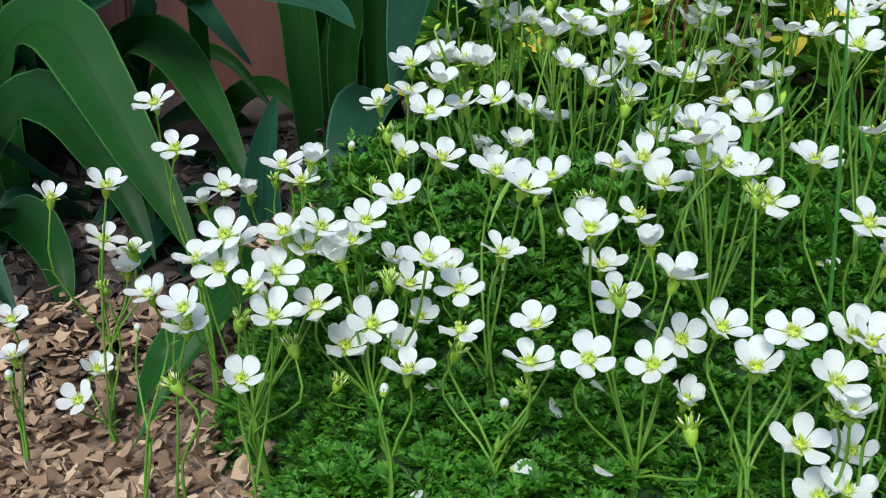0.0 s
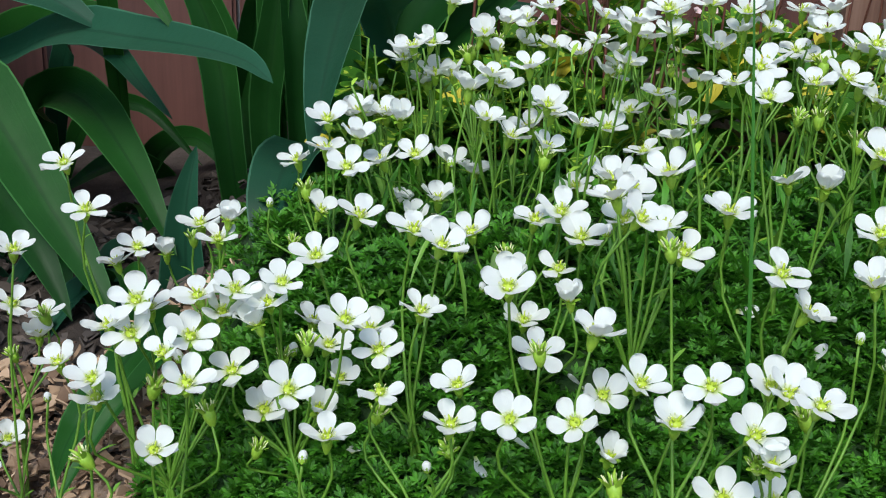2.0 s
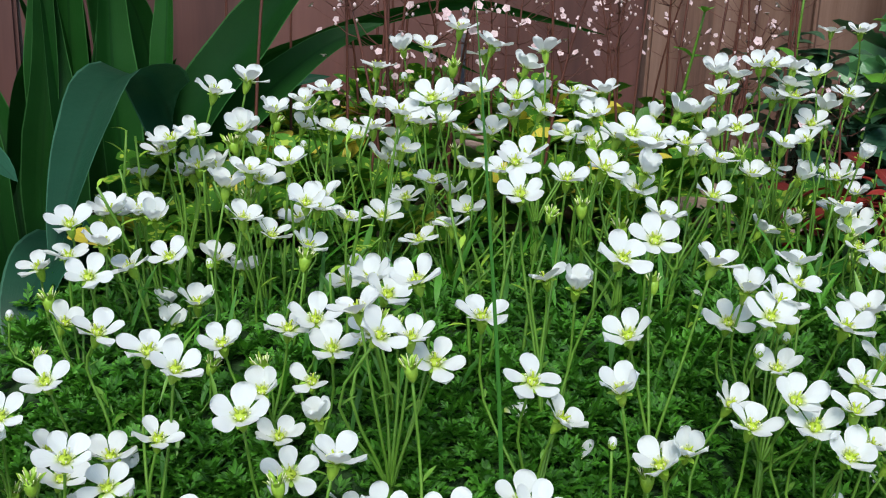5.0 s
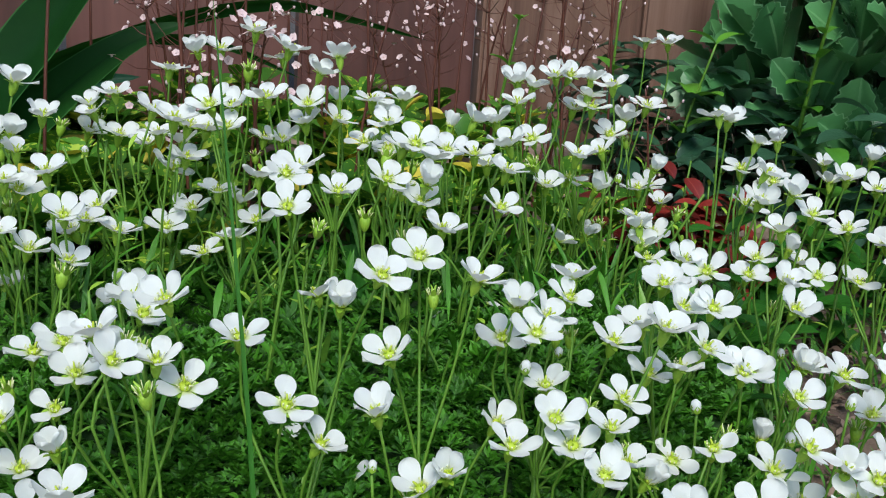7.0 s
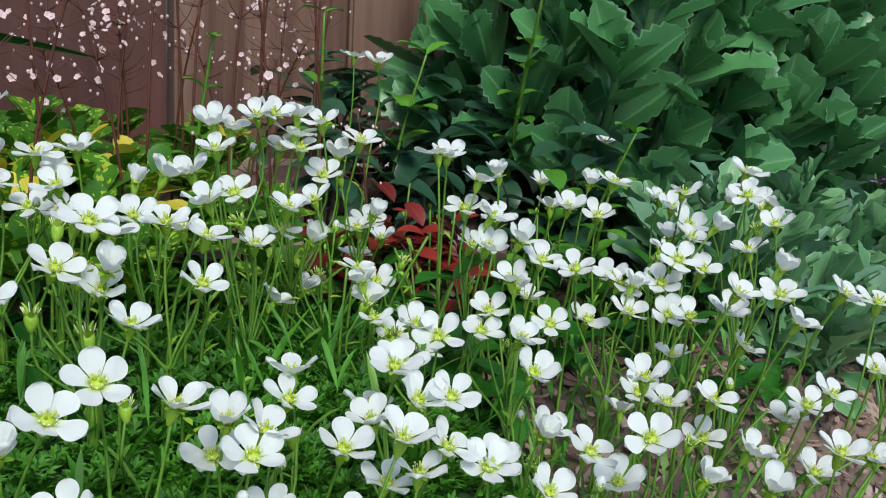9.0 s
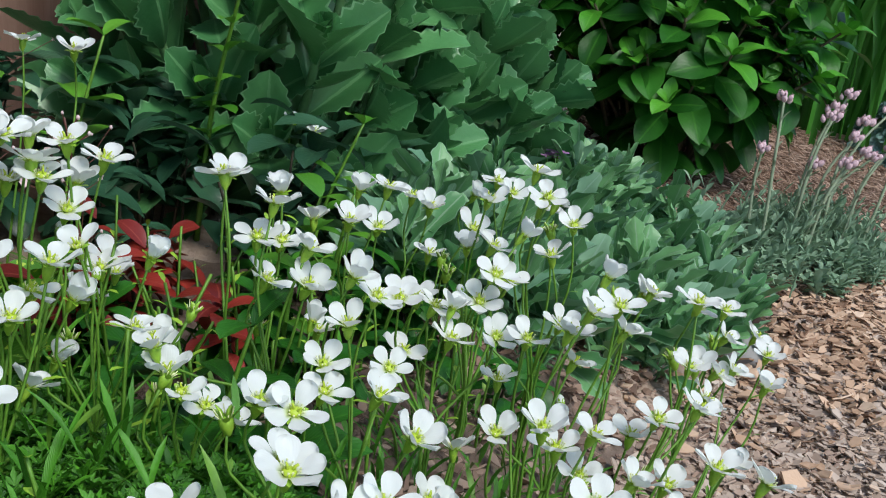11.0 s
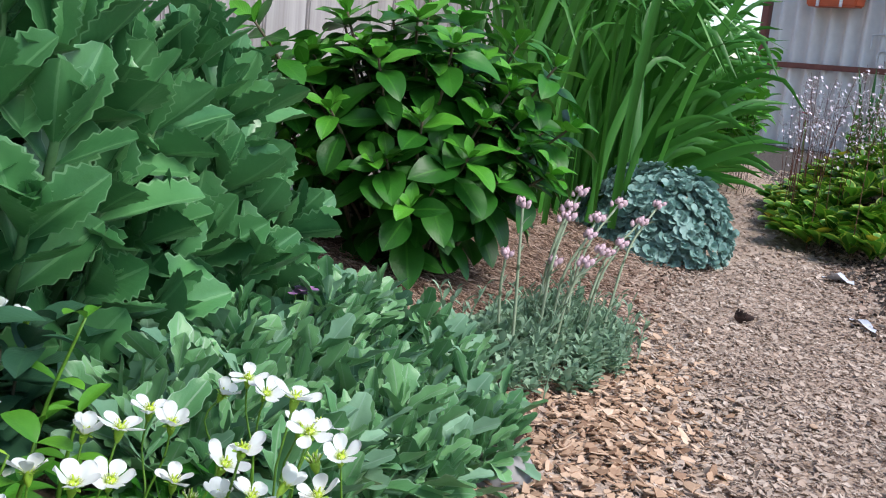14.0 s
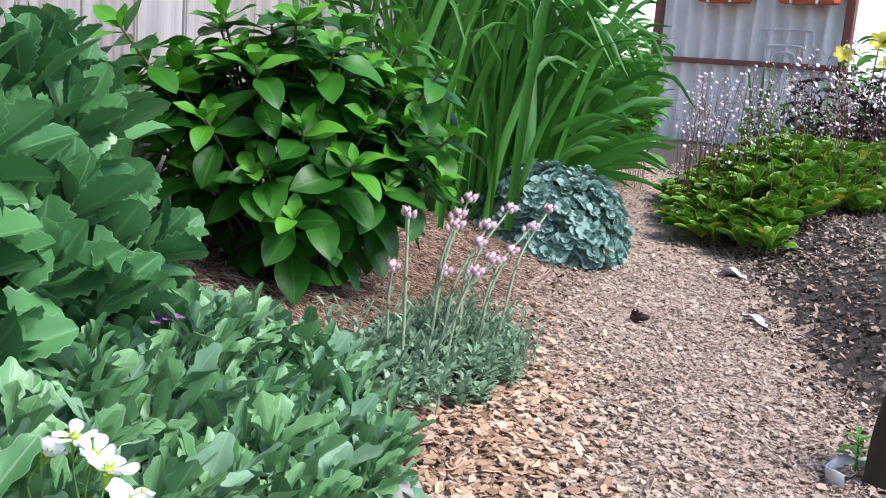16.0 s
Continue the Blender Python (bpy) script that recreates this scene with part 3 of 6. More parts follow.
def pod_mesh():
    """A spent head: swollen green cup with two beaks and withered stamens."""
    m, st = Mesh(), Mesh()
    m.add(*lathe([(0.0006, -0.0058), (0.0015, -0.0048), (0.0024, -0.0028), (0.0028, -0.0008), (0.0027, 0.0010), (0.0016, 0.0018), (0.0002, 0.0020)], 9))
    for s in (-1, 1):
        m.add(*tube([(0.0012 * s, 0, 0.001), (0.0016 * s, 0, 0.004), (0.0032 * s, 0, 0.0062)], 0.0012, 0.0003, 5), 0)
    t = leaf(0.0052, 0.0026, 0.4, 4, 1, 0.2, 0.2)
    sepal = Mesh().add(t[0] @ rot(0.95, 0, 0).T + [0, 0.0022, 0.0], t[1], t[2])
    for i in range(9):
        a = 2 * math.pi * i / 9
        c, s = math.cos(a), math.sin(a)
        st.add(*tube([(c * 0.002, s * 0.002, 0.001), (c * 0.0038, s * 0.0038, 0.0046 + 0.0012 * math.sin(3 * i))], 0.0003, 0.00025, 3))
    return m.make("seed_pod", [M_CALYX]), st.make("stamens", [M_STAMEN]), sepal.make("sepal", [M_CALYX])


def bud_mesh():
    m = Mesh()
    v, f, uv = ball(0.0022, 6, 8, 1.45)
    m.add(v + [0, 0, 0.0018], f, np.column_stack([v[:, 0] * 0, 0.4 + 0 * v[:, 0]]), 0)
    t = leaf(0.0046, 0.0026, 0.4, 4, 1, -0.5, 0.2)
    for i in range(5):
        v, f, uv = t
        v = v @ rot(1.25, 0, 0).T + [0, 0.0016, -0.0012]
        m.add(v @ rot(0, 0, 2 * math.pi * i / 5).T, f, uv, 1)
    return m.make("bud", [M_PETAL, M_CALYX])


POD, BUD = pod_mesh(), bud_mesh()


def moss_top(x, y):
    """Surface of the cushion where it grows, else the soil."""
    z = ground_z(x, y)
    k = smooth(-0.105, -0.055, x - 0.05 * noise.noise((y * 14, x * 5, 7))) * (1 - smooth(0.34, 0.43, x + 0.04 * noise.noise((y * 12, 0, 2)))) * smooth(0.17, 0.22, y) * (1 - smooth(0.50, 0.60, y))
    return z + 0.040 * k, k


def stem_mesh(base, node, head, face, rr, r=0.00060):
    """A thin stem from the tuft by way of its branching point to just under the flower."""
    b, h, n = Vector(base), Vector(head), Vector(face)
    k = Vector(node)
    up = (h - k).length
    mid = b.lerp(k, 0.5) + Vector((0.12 * (k.y - b.y), 0.12 * (b.x - k.x), 0))
    p2 = h - n * 0.35 * up - Vector((0, 0, 0.12 * up)) + Vector((rr.uniform(-0.003, 0.003), rr.uniform(-0.003, 0.003), 0))
    pts = curve([Vector((0, 0, -0.004)), mid - b, k - b, p2 - b, h - n * 0.004 - b], 12)
    m = Mesh()
    m.add(*tube(pts, r * 1.35, r * 0.85, 5))
    for s in (0.5, 0.8):
        if rr.random() < 0.6:
            q = pts[int(s * 12)]
            t = leaf(rr.uniform(0.005, 0.009), 0.0018, 0.5, 3, 1, 0.5, 0.2)
            v, f, uv = place(t, rot(rr.uniform(0.5, 0.9), 0, rr.uniform(0, 6.28)), q)
            m.add(v, f, uv)
    return m.make("stem", [M_STEM])


CELL = 0.046


def cell_of(x, y, z):
    return math.floor(x / CELL), math.floor((y + 0.25 * (z - 0.15)) / CELL)


def root_of(x, y, z, rr):
    """Foot and branching point: neighbouring flowers share one tuft and one main stem."""
    near = [h for h in heads if cell_of(*h) == cell_of(x, y, z)] or [(x, y, z)]
    q = random.Random(cell_of(x, y, z)[0] * 131 + cell_of(x, y, z)[1] * 17)
    cx, cy, low = sum(h[0] for h in near) / len(near), sum(h[1] for h in near) / len(near), min(h[2] for h in near)
    bx, by = cx + q.uniform(-0.014, 0.014), cy + q.uniform(-0.012, 0.020)
    if cx > 0.52 and cy < 0.34:
        bx, by = cx - q.uniform(0.05, 0.08), cy + q.uniform(0.02, 0.05)
    bx, by = bx + rr.uniform(-0.0012, 0.0012), by + rr.uniform(-0.0012, 0.0012)
    g = ground_z(bx, by)
    part_way = q.uniform(0.50, 0.64)
    node = (bx + (cx - bx) * 0.7 + rr.uniform(-0.0008, 0.0008), by + (cy - by) * 0.7 + rr.uniform(-0.0008, 0.0008), g + part_way * (min(low, z) - g))
    return (bx, by, g), node


LABEL_FLOWER = "white five-petalled saxifrage flower on a thin green stem"


def saxifrage(x, y, z, rr, size=1.0, openness=None, missing=0):
    base, node = root_of(x, y, z, rr)
    lean = Vector((x - node[0], y - node[1], 0)) * 7
    face = (Vector((rr.gauss(0, 0.20), rr.gauss(-0.32 + 0.12 * smooth(0.36, 0.48, y), 0.17), 1)) + lean).normalized()
    me = stem_mesh(base, node, (x, y, z), face, rr)
    ob = thing("saxifrage_flower", base, LABEL_FLOWER, "flower", "saxifrage flowers", mesh=me)
    head = mat4(to_dir(face, rr.uniform(0, 6.28)), Vector((x, y, z)) - Vector(base) - face * 0.002, size)
    cup = openness if openness is not None else min(0.9, max(0.05, rr.gauss(0.31, 0.14)))
    for i in range(5 - missing):
        tilt = cup + rr.gauss(0, 0.10)
        m = head @ Matrix.Rotation(2 * math.pi * i / 5 + rr.gauss(0, 0.06), 4, "Z") @ Matrix.Translation((0, 0.0012, 0)) @ Matrix.Rotation(tilt + 0.18, 4, "X") @ Matrix.Rotation(rr.gauss(0, 0.1), 4, "Y") @ Matrix.Scale(rr.uniform(0.92, 1.06), 4)
        part("petal", rr.choice(PETALS), ob, "", m)
    mid, ring = rr.choice(CENTRES)
    tagged(part("stamen_ring", ring, part("flower_centre", mid, ob, "yellow-green centre", head), "ring of pale stamens"), kind="stuff")
    part("calyx", CALYX, ob, "lime green calyx", head)
    return ob


heads = []
heads += [(-195, 417, 85), (-194, 411, 69), (-173, 424, 143), (-164, 406, 49), (-163, 432, 52), (-153, 431, 121), (-150, 461, 104), (-148, 444, 100), (-142, 409, 154), (-125, 429, 187), (-114, 419, 169), (-114, 364, 123), (-110, 443, 137), (-96, 428, 149), (-90, 351, 144), (-90, 330, 125), (-90, 326, 134), (-89, 454, 138), (-81, 347, 142), (-79, 350, 154), (-76, 359, 148), (-71, 443, 156), (-68, 318, 110), (-67, 332, 141), (-60, 426, 154), (-58, 342, 143), (-57, 326, 132), (-57, 353, 155), (-55, 427, 163), (-48, 354, 148), (-44, 343, 129), (-42, 392, 70), (-42, 349, 159)]
heads += [(-35, 346, 147), (-33, 350, 109), (-31, 348, 154), (-26, 436, 188), (-25, 348, 162), (-20, 312, 136), (-15, 370, 138), (-14, 367, 166), (-14, 420, 169), (-12, 424, 196), (-12, 432, 207), (-12, 348, 110), (-8, 353, 135), (-7, 306, 122), (-4, 353, 121), (-3, 410, 191), (-1, 322, 158), (1, 457, 206), (2, 420, 202), (3, 383, 178), (6, 578, 197), (7, 364, 137), (10, 469, 204), (10, 326, 145), (11, 315, 134), (20, 448, 205), (22, 459, 162), (22, 485, 227), (23, 351, 182), (26, 432, 192), (26, 479, 234), (26, 339, 155), (27, 429, 164)]
heads += [(33, 338, 180), (35, 498, 216), (35, 303, 128), (36, 488, 235), (37, 312, 138), (37, 431, 172), (41, 448, 135), (45, 471, 180), (46, 490, 219), (47, 381, 172), (53, 292, 135), (53, 312, 174), (57, 429, 209), (57, 448, 243), (61, 360, 161), (62, 504, 258), (64, 454, 236), (65, 448, 221), (67, 359, 143), (69, 431, 201), (70, 340, 137), (72, 376, 179), (73, 492, 245), (75, 295, 132), (76, 436, 231), (79, 357, 165), (79, 335, 161), (82, 304, 161), (82, 373, 183), (82, 420, 217), (86, 353, 179), (89, 297, 118), (89, 313, 133)]
heads += [(90, 449, 208), (92, 334, 200), (92, 555, 228), (92, 561, 241), (94, 476, 207), (95, 290, 149), (98, 342, 189), (98, 316, 197), (102, 274, 143), (102, 447, 175), (104, 385, 194), (104, 555, 248), (106, 546, 228), (107, 409, 189), (109, 372, 192), (111, 335, 189), (113, 277, 154), (114, 345, 206), (120, 335, 179), (120, 484, 249), (123, 513, 234), (124, 282, 111), (129, 504, 219), (130, 277, 137), (131, 277, 94), (132, 562, 260), (134, 519, 229), (134, 272, 129), (136, 489, 203), (139, 276, 98), (139, 469, 187), (139, 347, 191), (140, 453, 256)]
heads += [(141, 296, 145), (143, 286, 147), (145, 502, 238), (145, 268, 152), (145, 290, 104), (147, 480, 213), (151, 321, 176), (151, 479, 243), (157, 551, 272), (160, 377, 229), (163, 321, 161), (163, 394, 238), (164, 468, 222), (164, 475, 200), (168, 477, 257), (170, 406, 238), (171, 374, 196), (174, 346, 201), (174, 546, 282), (177, 308, 177), (180, 381, 234), (181, 557, 225), (183, 327, 217), (185, 324, 190), (188, 548, 269), (188, 487, 244), (189, 485, 253), (192, 304, 150), (199, 502, 266), (199, 338, 220), (201, 302, 155), (207, 501, 274), (207, 496, 244)]
heads += [(208, 411, 232), (210, 511, 252), (218, 328, 214), (219, 494, 234), (221, 416, 246), (221, 297, 166), (221, 431, 242), (222, 409, 223), (223, 403, 232), (225, 474, 246), (225, 318, 164), (226, 506, 253), (227, 393, 215), (232, 426, 238), (235, 295, 175), (237, 348, 184), (238, 339, 200), (239, 289, 168), (239, 323, 195), (244, 323, 175), (244, 512, 253), (246, 278, 162), (247, 449, 238), (248, 332, 197), (251, 286, 175), (254, 433, 239), (257, 283, 163), (259, 480, 244), (262, 416, 218), (262, 344, 200), (264, 301, 177), (267, 354, 205), (268, 285, 154)]
heads += [(269, 471, 248), (271, 433, 231), (271, 324, 189), (276, 299, 203), (280, 312, 181), (280, 457, 239), (284, 276, 169), (286, 300, 152), (287, 305, 186), (287, 334, 191), (292, 457, 242), (296, 320, 202), (296, 489, 266), (298, 305, 192), (300, 452, 220), (301, 358, 184), (302, 344, 204), (302, 266, 164), (305, 487, 264), (306, 316, 203), (308, 258, 175), (309, 298, 185), (311, 353, 201), (314, 482, 270), (316, 463, 189), (316, 303, 183), (320, 280, 182), (320, 467, 221), (322, 256, 167), (325, 486, 270), (330, 458, 236), (332, 494, 252), (336, 382, 201)]
heads += [(336, 486, 260), (336, 473, 189), (340, 371, 199), (340, 418, 192), (342, 323, 144), (343, 435, 203), (344, 429, 195), (347, 482, 266), (350, 485, 240), (350, 450, 204), (351, 294, 182), (351, 417, 183), (359, 451, 228), (360, 277, 192), (361, 328, 171), (364, 340, 191), (364, 415, 173), (369, 380, 194), (371, 336, 167), (375, 361, 196), (377, 495, 254), (378, 388, 199), (381, 503, 207), (386, 384, 213), (388, 307, 197), (388, 403, 222), (389, 447, 256), (392, 406, 235), (392, 386, 229), (400, 381, 221), (400, 438, 231), (401, 306, 185), (403, 375, 193)]
heads += [(404, 284, 162), (404, 433, 245), (405, 435, 213), (411, 525, 193), (415, 264, 165), (421, 337, 172), (422, 299, 184), (423, 303, 166), (426, 387, 212), (428, 449, 243), (428, 447, 222), (429, 284, 167), (433, 432, 189), (442, 364, 149), (443, 589, 283), (444, 393, 183), (449, 260, 173), (449, 315, 219), (452, 375, 191), (455, 343, 199), (455, 271, 191), (455, 325, 207), (456, 378, 203), (458, 387, 201), (459, 358, 194), (460, 243, 168), (463, 400, 200), (465, 358, 174), (466, 654, 280), (468, 372, 204), (468, 258, 167), (469, 289, 176), (470, 281, 149)]
heads += [(470, 335, 203), (472, 443, 224), (473, 368, 216), (473, 300, 164), (474, 313, 216), (480, 330, 185), (487, 382, 244), (489, 324, 222), (489, 438, 219), (491, 477, 215), (494, 314, 199), (495, 370, 208), (496, 395, 218), (497, 367, 229), (497, 381, 221), (500, 457, 232), (505, 444, 235), (512, 291, 214), (514, 366, 244), (514, 361, 218), (522, 292, 181), (523, 405, 219), (525, 356, 231), (528, 378, 252), (528, 315, 208), (532, 531, 215), (537, 293, 176), (537, 321, 203), (543, 372, 236), (546, 286, 158), (550, 443, 193), (553, 383, 230), (562, 286, 166)]
heads += [(564, 453, 214), (565, 289, 197), (568, 302, 194), (572, 281, 166), (572, 469, 216), (578, 266, 160), (594, 291, 174), (603, 422, 222), (610, 436, 226), (611, 637, 147), (613, 656, 131), (613, 450, 214), (626, 275, 159), (637, 605, 229), (641, 284, 163), (641, 588, 226)]
heads += [(329, 249, 166), (333, 240, 163), (345, 247, 176), (372, 299, 162), (285, 249, 160), (262, 256, 160), (323, 250, 158), (343, 257, 168), (315, 265, 150)]
RF = random.Random(11)
heads = [(x / 1000, y / 1000, z / 1000) for x, y, z in heads]
for x, y, z in list(heads):
    if y > 0.42 and 0.0 < x < 0.45 and RF.random() < 0.48:
        heads.append((x + RF.choice((-1, 1)) * RF.uniform(0.010, 0.016), y + RF.uniform(-0.012, 0.012), z - RF.uniform(0.0, 0.012)))
for x, y, z in heads:
    kind = RF.random()
    if kind < 0.86:
        saxifrage(x, y, z, RF, RF.uniform(0.93, 1.08))
    elif kind < 0.95:
        saxifrage(x, y, z, RF, RF.uniform(0.85, 1.0), openness=RF.uniform(0.75, 1.0))
    else:
        saxifrage(x, y, z, RF, RF.uniform(0.9, 1.0), missing=RF.choice((1, 2)))


def spent(x, y, z, rr, bud=False):
    base, node = root_of(x, y, z, rr)
    face = Vector((rr.gauss(0, 0.25), rr.gauss(-0.05, 0.25), 1)).normalized()
    ob = thing("saxifrage_bud" if bud else "saxifrage_seed_head", base,
               "closed white saxifrage bud on a thin green stem" if bud else "spent green saxifrage seed head on a thin stem",
               "bud" if bud else "seed head", "saxifrage buds" if bud else "saxifrage seed heads", mesh=stem_mesh(base, node, (x, y, z), face, rr))
    tip = part("bud" if bud else "pod", BUD if bud else POD[0], ob, "", mat4(to_dir(face, rr.uniform(0, 6)), Vector((x, y, z)) - Vector(base) - face * 0.002, rr.uniform(0.72, 1.0)))
    if not bud:
        tagged(part("stamen_ring", POD[1], tip, "withered pale stamens"), kind="stuff")
        for i in range(5):
            part("sepal", POD[2], tip, "", Matrix.Rotation(2 * math.pi * i / 5, 4, "Z"))


for i in range(110):
    x, y, z = RF.choice(heads)
    spent(x + RF.uniform(-0.018, 0.018), y + RF.uniform(-0.015, 0.02), z - RF.uniform(0.006, 0.026), RF, i % 3 == 0)

# ---- mossy cushion ----
def lobe(length, width):
    """A tiny folded leaflet along +y."""
    w, y = width / 2, length * 0.6
    return np.array([(0, 0, 0), (w, y, 0.3 * w), (0, length, -0.12 * length), (-w, y, 0.3 * w)]), [(0, 1, 2), (0, 2, 3)], np.array([(0, 0), (1, 0.6), (0, 1), (-1, 0.6)])


def moss_rosette(k):
    rr = random.Random(70 + k)
    m = Mesh()
    for i in range(8):
        a = 2 * math.pi * i / 8 + rr.uniform(-0.3, 0.3)
        el = rr.uniform(0.15, 1.1)
        L = rr.uniform(0.0055, 0.0085)
        lobes = ((0, 1.0), (0.55, 0.72), (-0.55, 0.72)) if i % 3 else ((0, 1.0), (0.4, 0.85), (-0.4, 0.85))
        r0 = rot(0, 0, a) @ rot(el, 0, 0)
        for w, q in lobes:
            v, f, uv = place(lobe(L * 0.72 * q, 0.0017), rot(0, 0, w), (0, L * 0.38, 0))
            m.add(v @ r0.T, f, uv)
        t = lobe(L * 0.5, 0.0013)
        m.add(t[0] @ r0.T, t[1], t[2])
    return np.concatenate(m.v), m.f, np.concatenate(m.uv)


ROS = [moss_rosette(k) for k in range(5)]
RM = random.Random(21)
mm = Mesh()
count = 0
while count < 10000:
    x, y = RM.uniform(-0.14, 0.46), RM.uniform(0.15, 0.60)
    z, k = moss_top(x, y)
    if k < 0.25 or RM.random() > (1.0 if y < 0.42 else 0.35):
        continue
    tilt = (RM.gauss(0, 0.25), RM.gauss(0, 0.25), RM.uniform(0, 6.28))
    mm.add(*place(RM.choice(ROS), rot(*tilt), (x, y, z - 0.003 + RM.uniform(-0.005, 0.007)), RM.uniform(0.75, 1.25)))
    count += 1
tagged(new("mossy_saxifrage_foliage", mm.make("moss", [M_MOSS])), "dense bright green mossy saxifrage foliage", "moss", kind="stuff")
# cushion body just below the leaves, dark to stand for the shaded gaps
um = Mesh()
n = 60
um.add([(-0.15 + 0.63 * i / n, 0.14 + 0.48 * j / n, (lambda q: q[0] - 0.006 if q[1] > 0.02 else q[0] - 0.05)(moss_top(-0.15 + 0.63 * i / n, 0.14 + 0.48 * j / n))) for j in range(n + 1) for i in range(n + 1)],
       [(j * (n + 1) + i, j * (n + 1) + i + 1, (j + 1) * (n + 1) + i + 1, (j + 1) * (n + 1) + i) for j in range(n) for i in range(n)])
tagged(new("moss_cushion", um.make("moss_cushion", [M_MOSS_SHADE])), "body of the mossy cushion, coloured dark for the shade between its leaves", "moss", kind="stuff")

RQ = random.Random(61)
fallen = 0
while fallen < 34:
    x, y = RQ.uniform(-0.03, 0.40), RQ.uniform(0.22, 0.46)
    z, k = moss_top(x, y)
    if k > 0.6:
        ob = thing("fallen_petal", (x, y, z + 0.006), "single white petal fallen on the green foliage", "petal", "fallen petals", mesh=RQ.choice(PETALS))
        ob.rotation_euler = (RQ.uniform(-0.8, 0.8), RQ.uniform(-0.8, 0.8), RQ.uniform(0, 6.28))
        fallen += 1

# upright thin shoots among the stems behind the cushion
sh = Mesh()
for i in range(1300):
    x, y = (RM.uniform(0.0, 0.62), RM.uniform(0.36, 0.60)) if i < 900 else (RM.uniform(0.38, 0.60), RM.uniform(0.27, 0.42))
    if x > 0.45 and i < 900 and RM.random() < 0.6:
        continue
    z = moss_top(x, y)[0]
    L = RM.uniform(0.010, 0.036)
    t = leaf(L, RM.uniform(0.0016, 0.0036), 0.55, 4, 1, RM.uniform(0.2, 0.9), 0.3)
    sh.add(*place(t, rot(RM.uniform(0.8, 1.5), 0, RM.uniform(0, 6.28)), (x, y, z + RM.uniform(-0.004, 0.02))), 1 if RM.random() < 0.18 else 0)
bs = Mesh()
for i in range(120):
    x, y = RM.uniform(0.0, 0.56), RM.uniform(0.40, 0.58)
    z = moss_top(x, y)[0]
    h = RM.uniform(0.02, 0.080)
    lx, ly = RM.gauss(0, 0.010), RM.gauss(0, 0.010)
    pts = curve([(x, y, z - 0.006), (x + lx * 0.3, y + ly * 0.3, z + h * 0.5), (x + lx, y + ly, z + h)], 7)
    bs.add(*tube(pts, 0.0009, 0.0007, 4))
    for k in (2, 4, 5, 6, 7):
        if RM.random() < 0.7:
            bs.add(*place(leaf(RM.uniform(0.005, 0.011), 0.0026, 0.55, 3, 1, 0.5, 0.25), rot(0, 0, RM.uniform(0, 6.28)) @ rot(RM.uniform(0.3, 1.1), 0, 0), pts[k]), 1)
tagged(new("saxifrage_side_stems", bs.make("side_stems", [M_STEM, M_CALYX])), "thin lime green saxifrage stems with small bracts", "foliage", kind="stuff")
tagged(new("saxifrage_shoots", sh.make("shoots", [M_MOSS, M_STEM])), "narrow green saxifrage shoots between the flower stems", "foliage", kind="stuff")


# ---- strap-leaved plant by the fence ----
plant = thing("strap_leaved_plant", (-0.05, 0.68, 0.0), "clump of broad arching dark green strap leaves beside the fence", "plant")


def strap_leaf(pts, width, mat=M_STRAP, side=None, fold=0.5, taper=0.45, root=0.7, label="", face=None):
    m = Mesh()
    m.add(*strap([Vector(p) - plant.location for p in pts], width, side, 22, fold, taper, root, 3, face=face))
    part("leaf", m.make("leaf", [mat]), plant, label)


TO_EYE = (-0.1, -0.85, 0.45)
# arching leaves that droop towards the flowers
strap_leaf([(-0.30, 0.70, 0.04), (-0.305, 0.67, 0.13), (-0.268, 0.64, 0.183), (-0.235, 0.62, 0.187), (-0.204, 0.59, 0.159), (-0.176, 0.56, 0.129), (-0.151, 0.535, 0.103), (-0.130, 0.515, 0.075)], 0.045, face=(0.15, -0.75, 0.6), fold=0.28, taper=0.55)
strap_leaf([(-0.24, 0.74, 0.05), (-0.225, 0.70, 0.152), (-0.202, 0.68, 0.174), (-0.175, 0.66, 0.166), (-0.149, 0.63, 0.143), (-0.130, 0.605, 0.122), (-0.110, 0.58, 0.092)], 0.037, face=(0.2, -0.75, 0.6), fold=0.3, taper=0.6)
strap_leaf([(-0.32, 0.68, 0.04), (-0.299, 0.64, 0.104), (-0.261, 0.62, 0.142), (-0.229, 0.60, 0.140), (-0.200, 0.57, 0.122), (-0.178, 0.545, 0.103), (-0.158, 0.525, 0.072)], 0.038, face=(0.15, -0.75, 0.6), fold=0.3, taper=0.55)
strap_leaf([(-0.30, 0.72, 0.06), (-0.27, 0.70, 0.17), (-0.216, 0.66, 0.204), (-0.171, 0.62, 0.221), (-0.125, 0.58, 0.222), (-0.083, 0.535, 0.223), (-0.055, 0.50, 0.221), (-0.040, 0.482, 0.213)], 0.033, M_STRAP_BLUE, face=(0, -0.72, 0.7), fold=0.3, taper=0.55)
strap_leaf([(-0.24, 0.76, 0.08), (-0.215, 0.74, 0.19), (-0.190, 0.715, 0.207), (-0.165, 0.69, 0.198), (-0.142, 0.66, 0.182), (-0.118, 0.63, 0.166)], 0.021, M_STRAP_BLUE, face=(0.1, -0.8, 0.5), fold=0.3, taper=0.6)
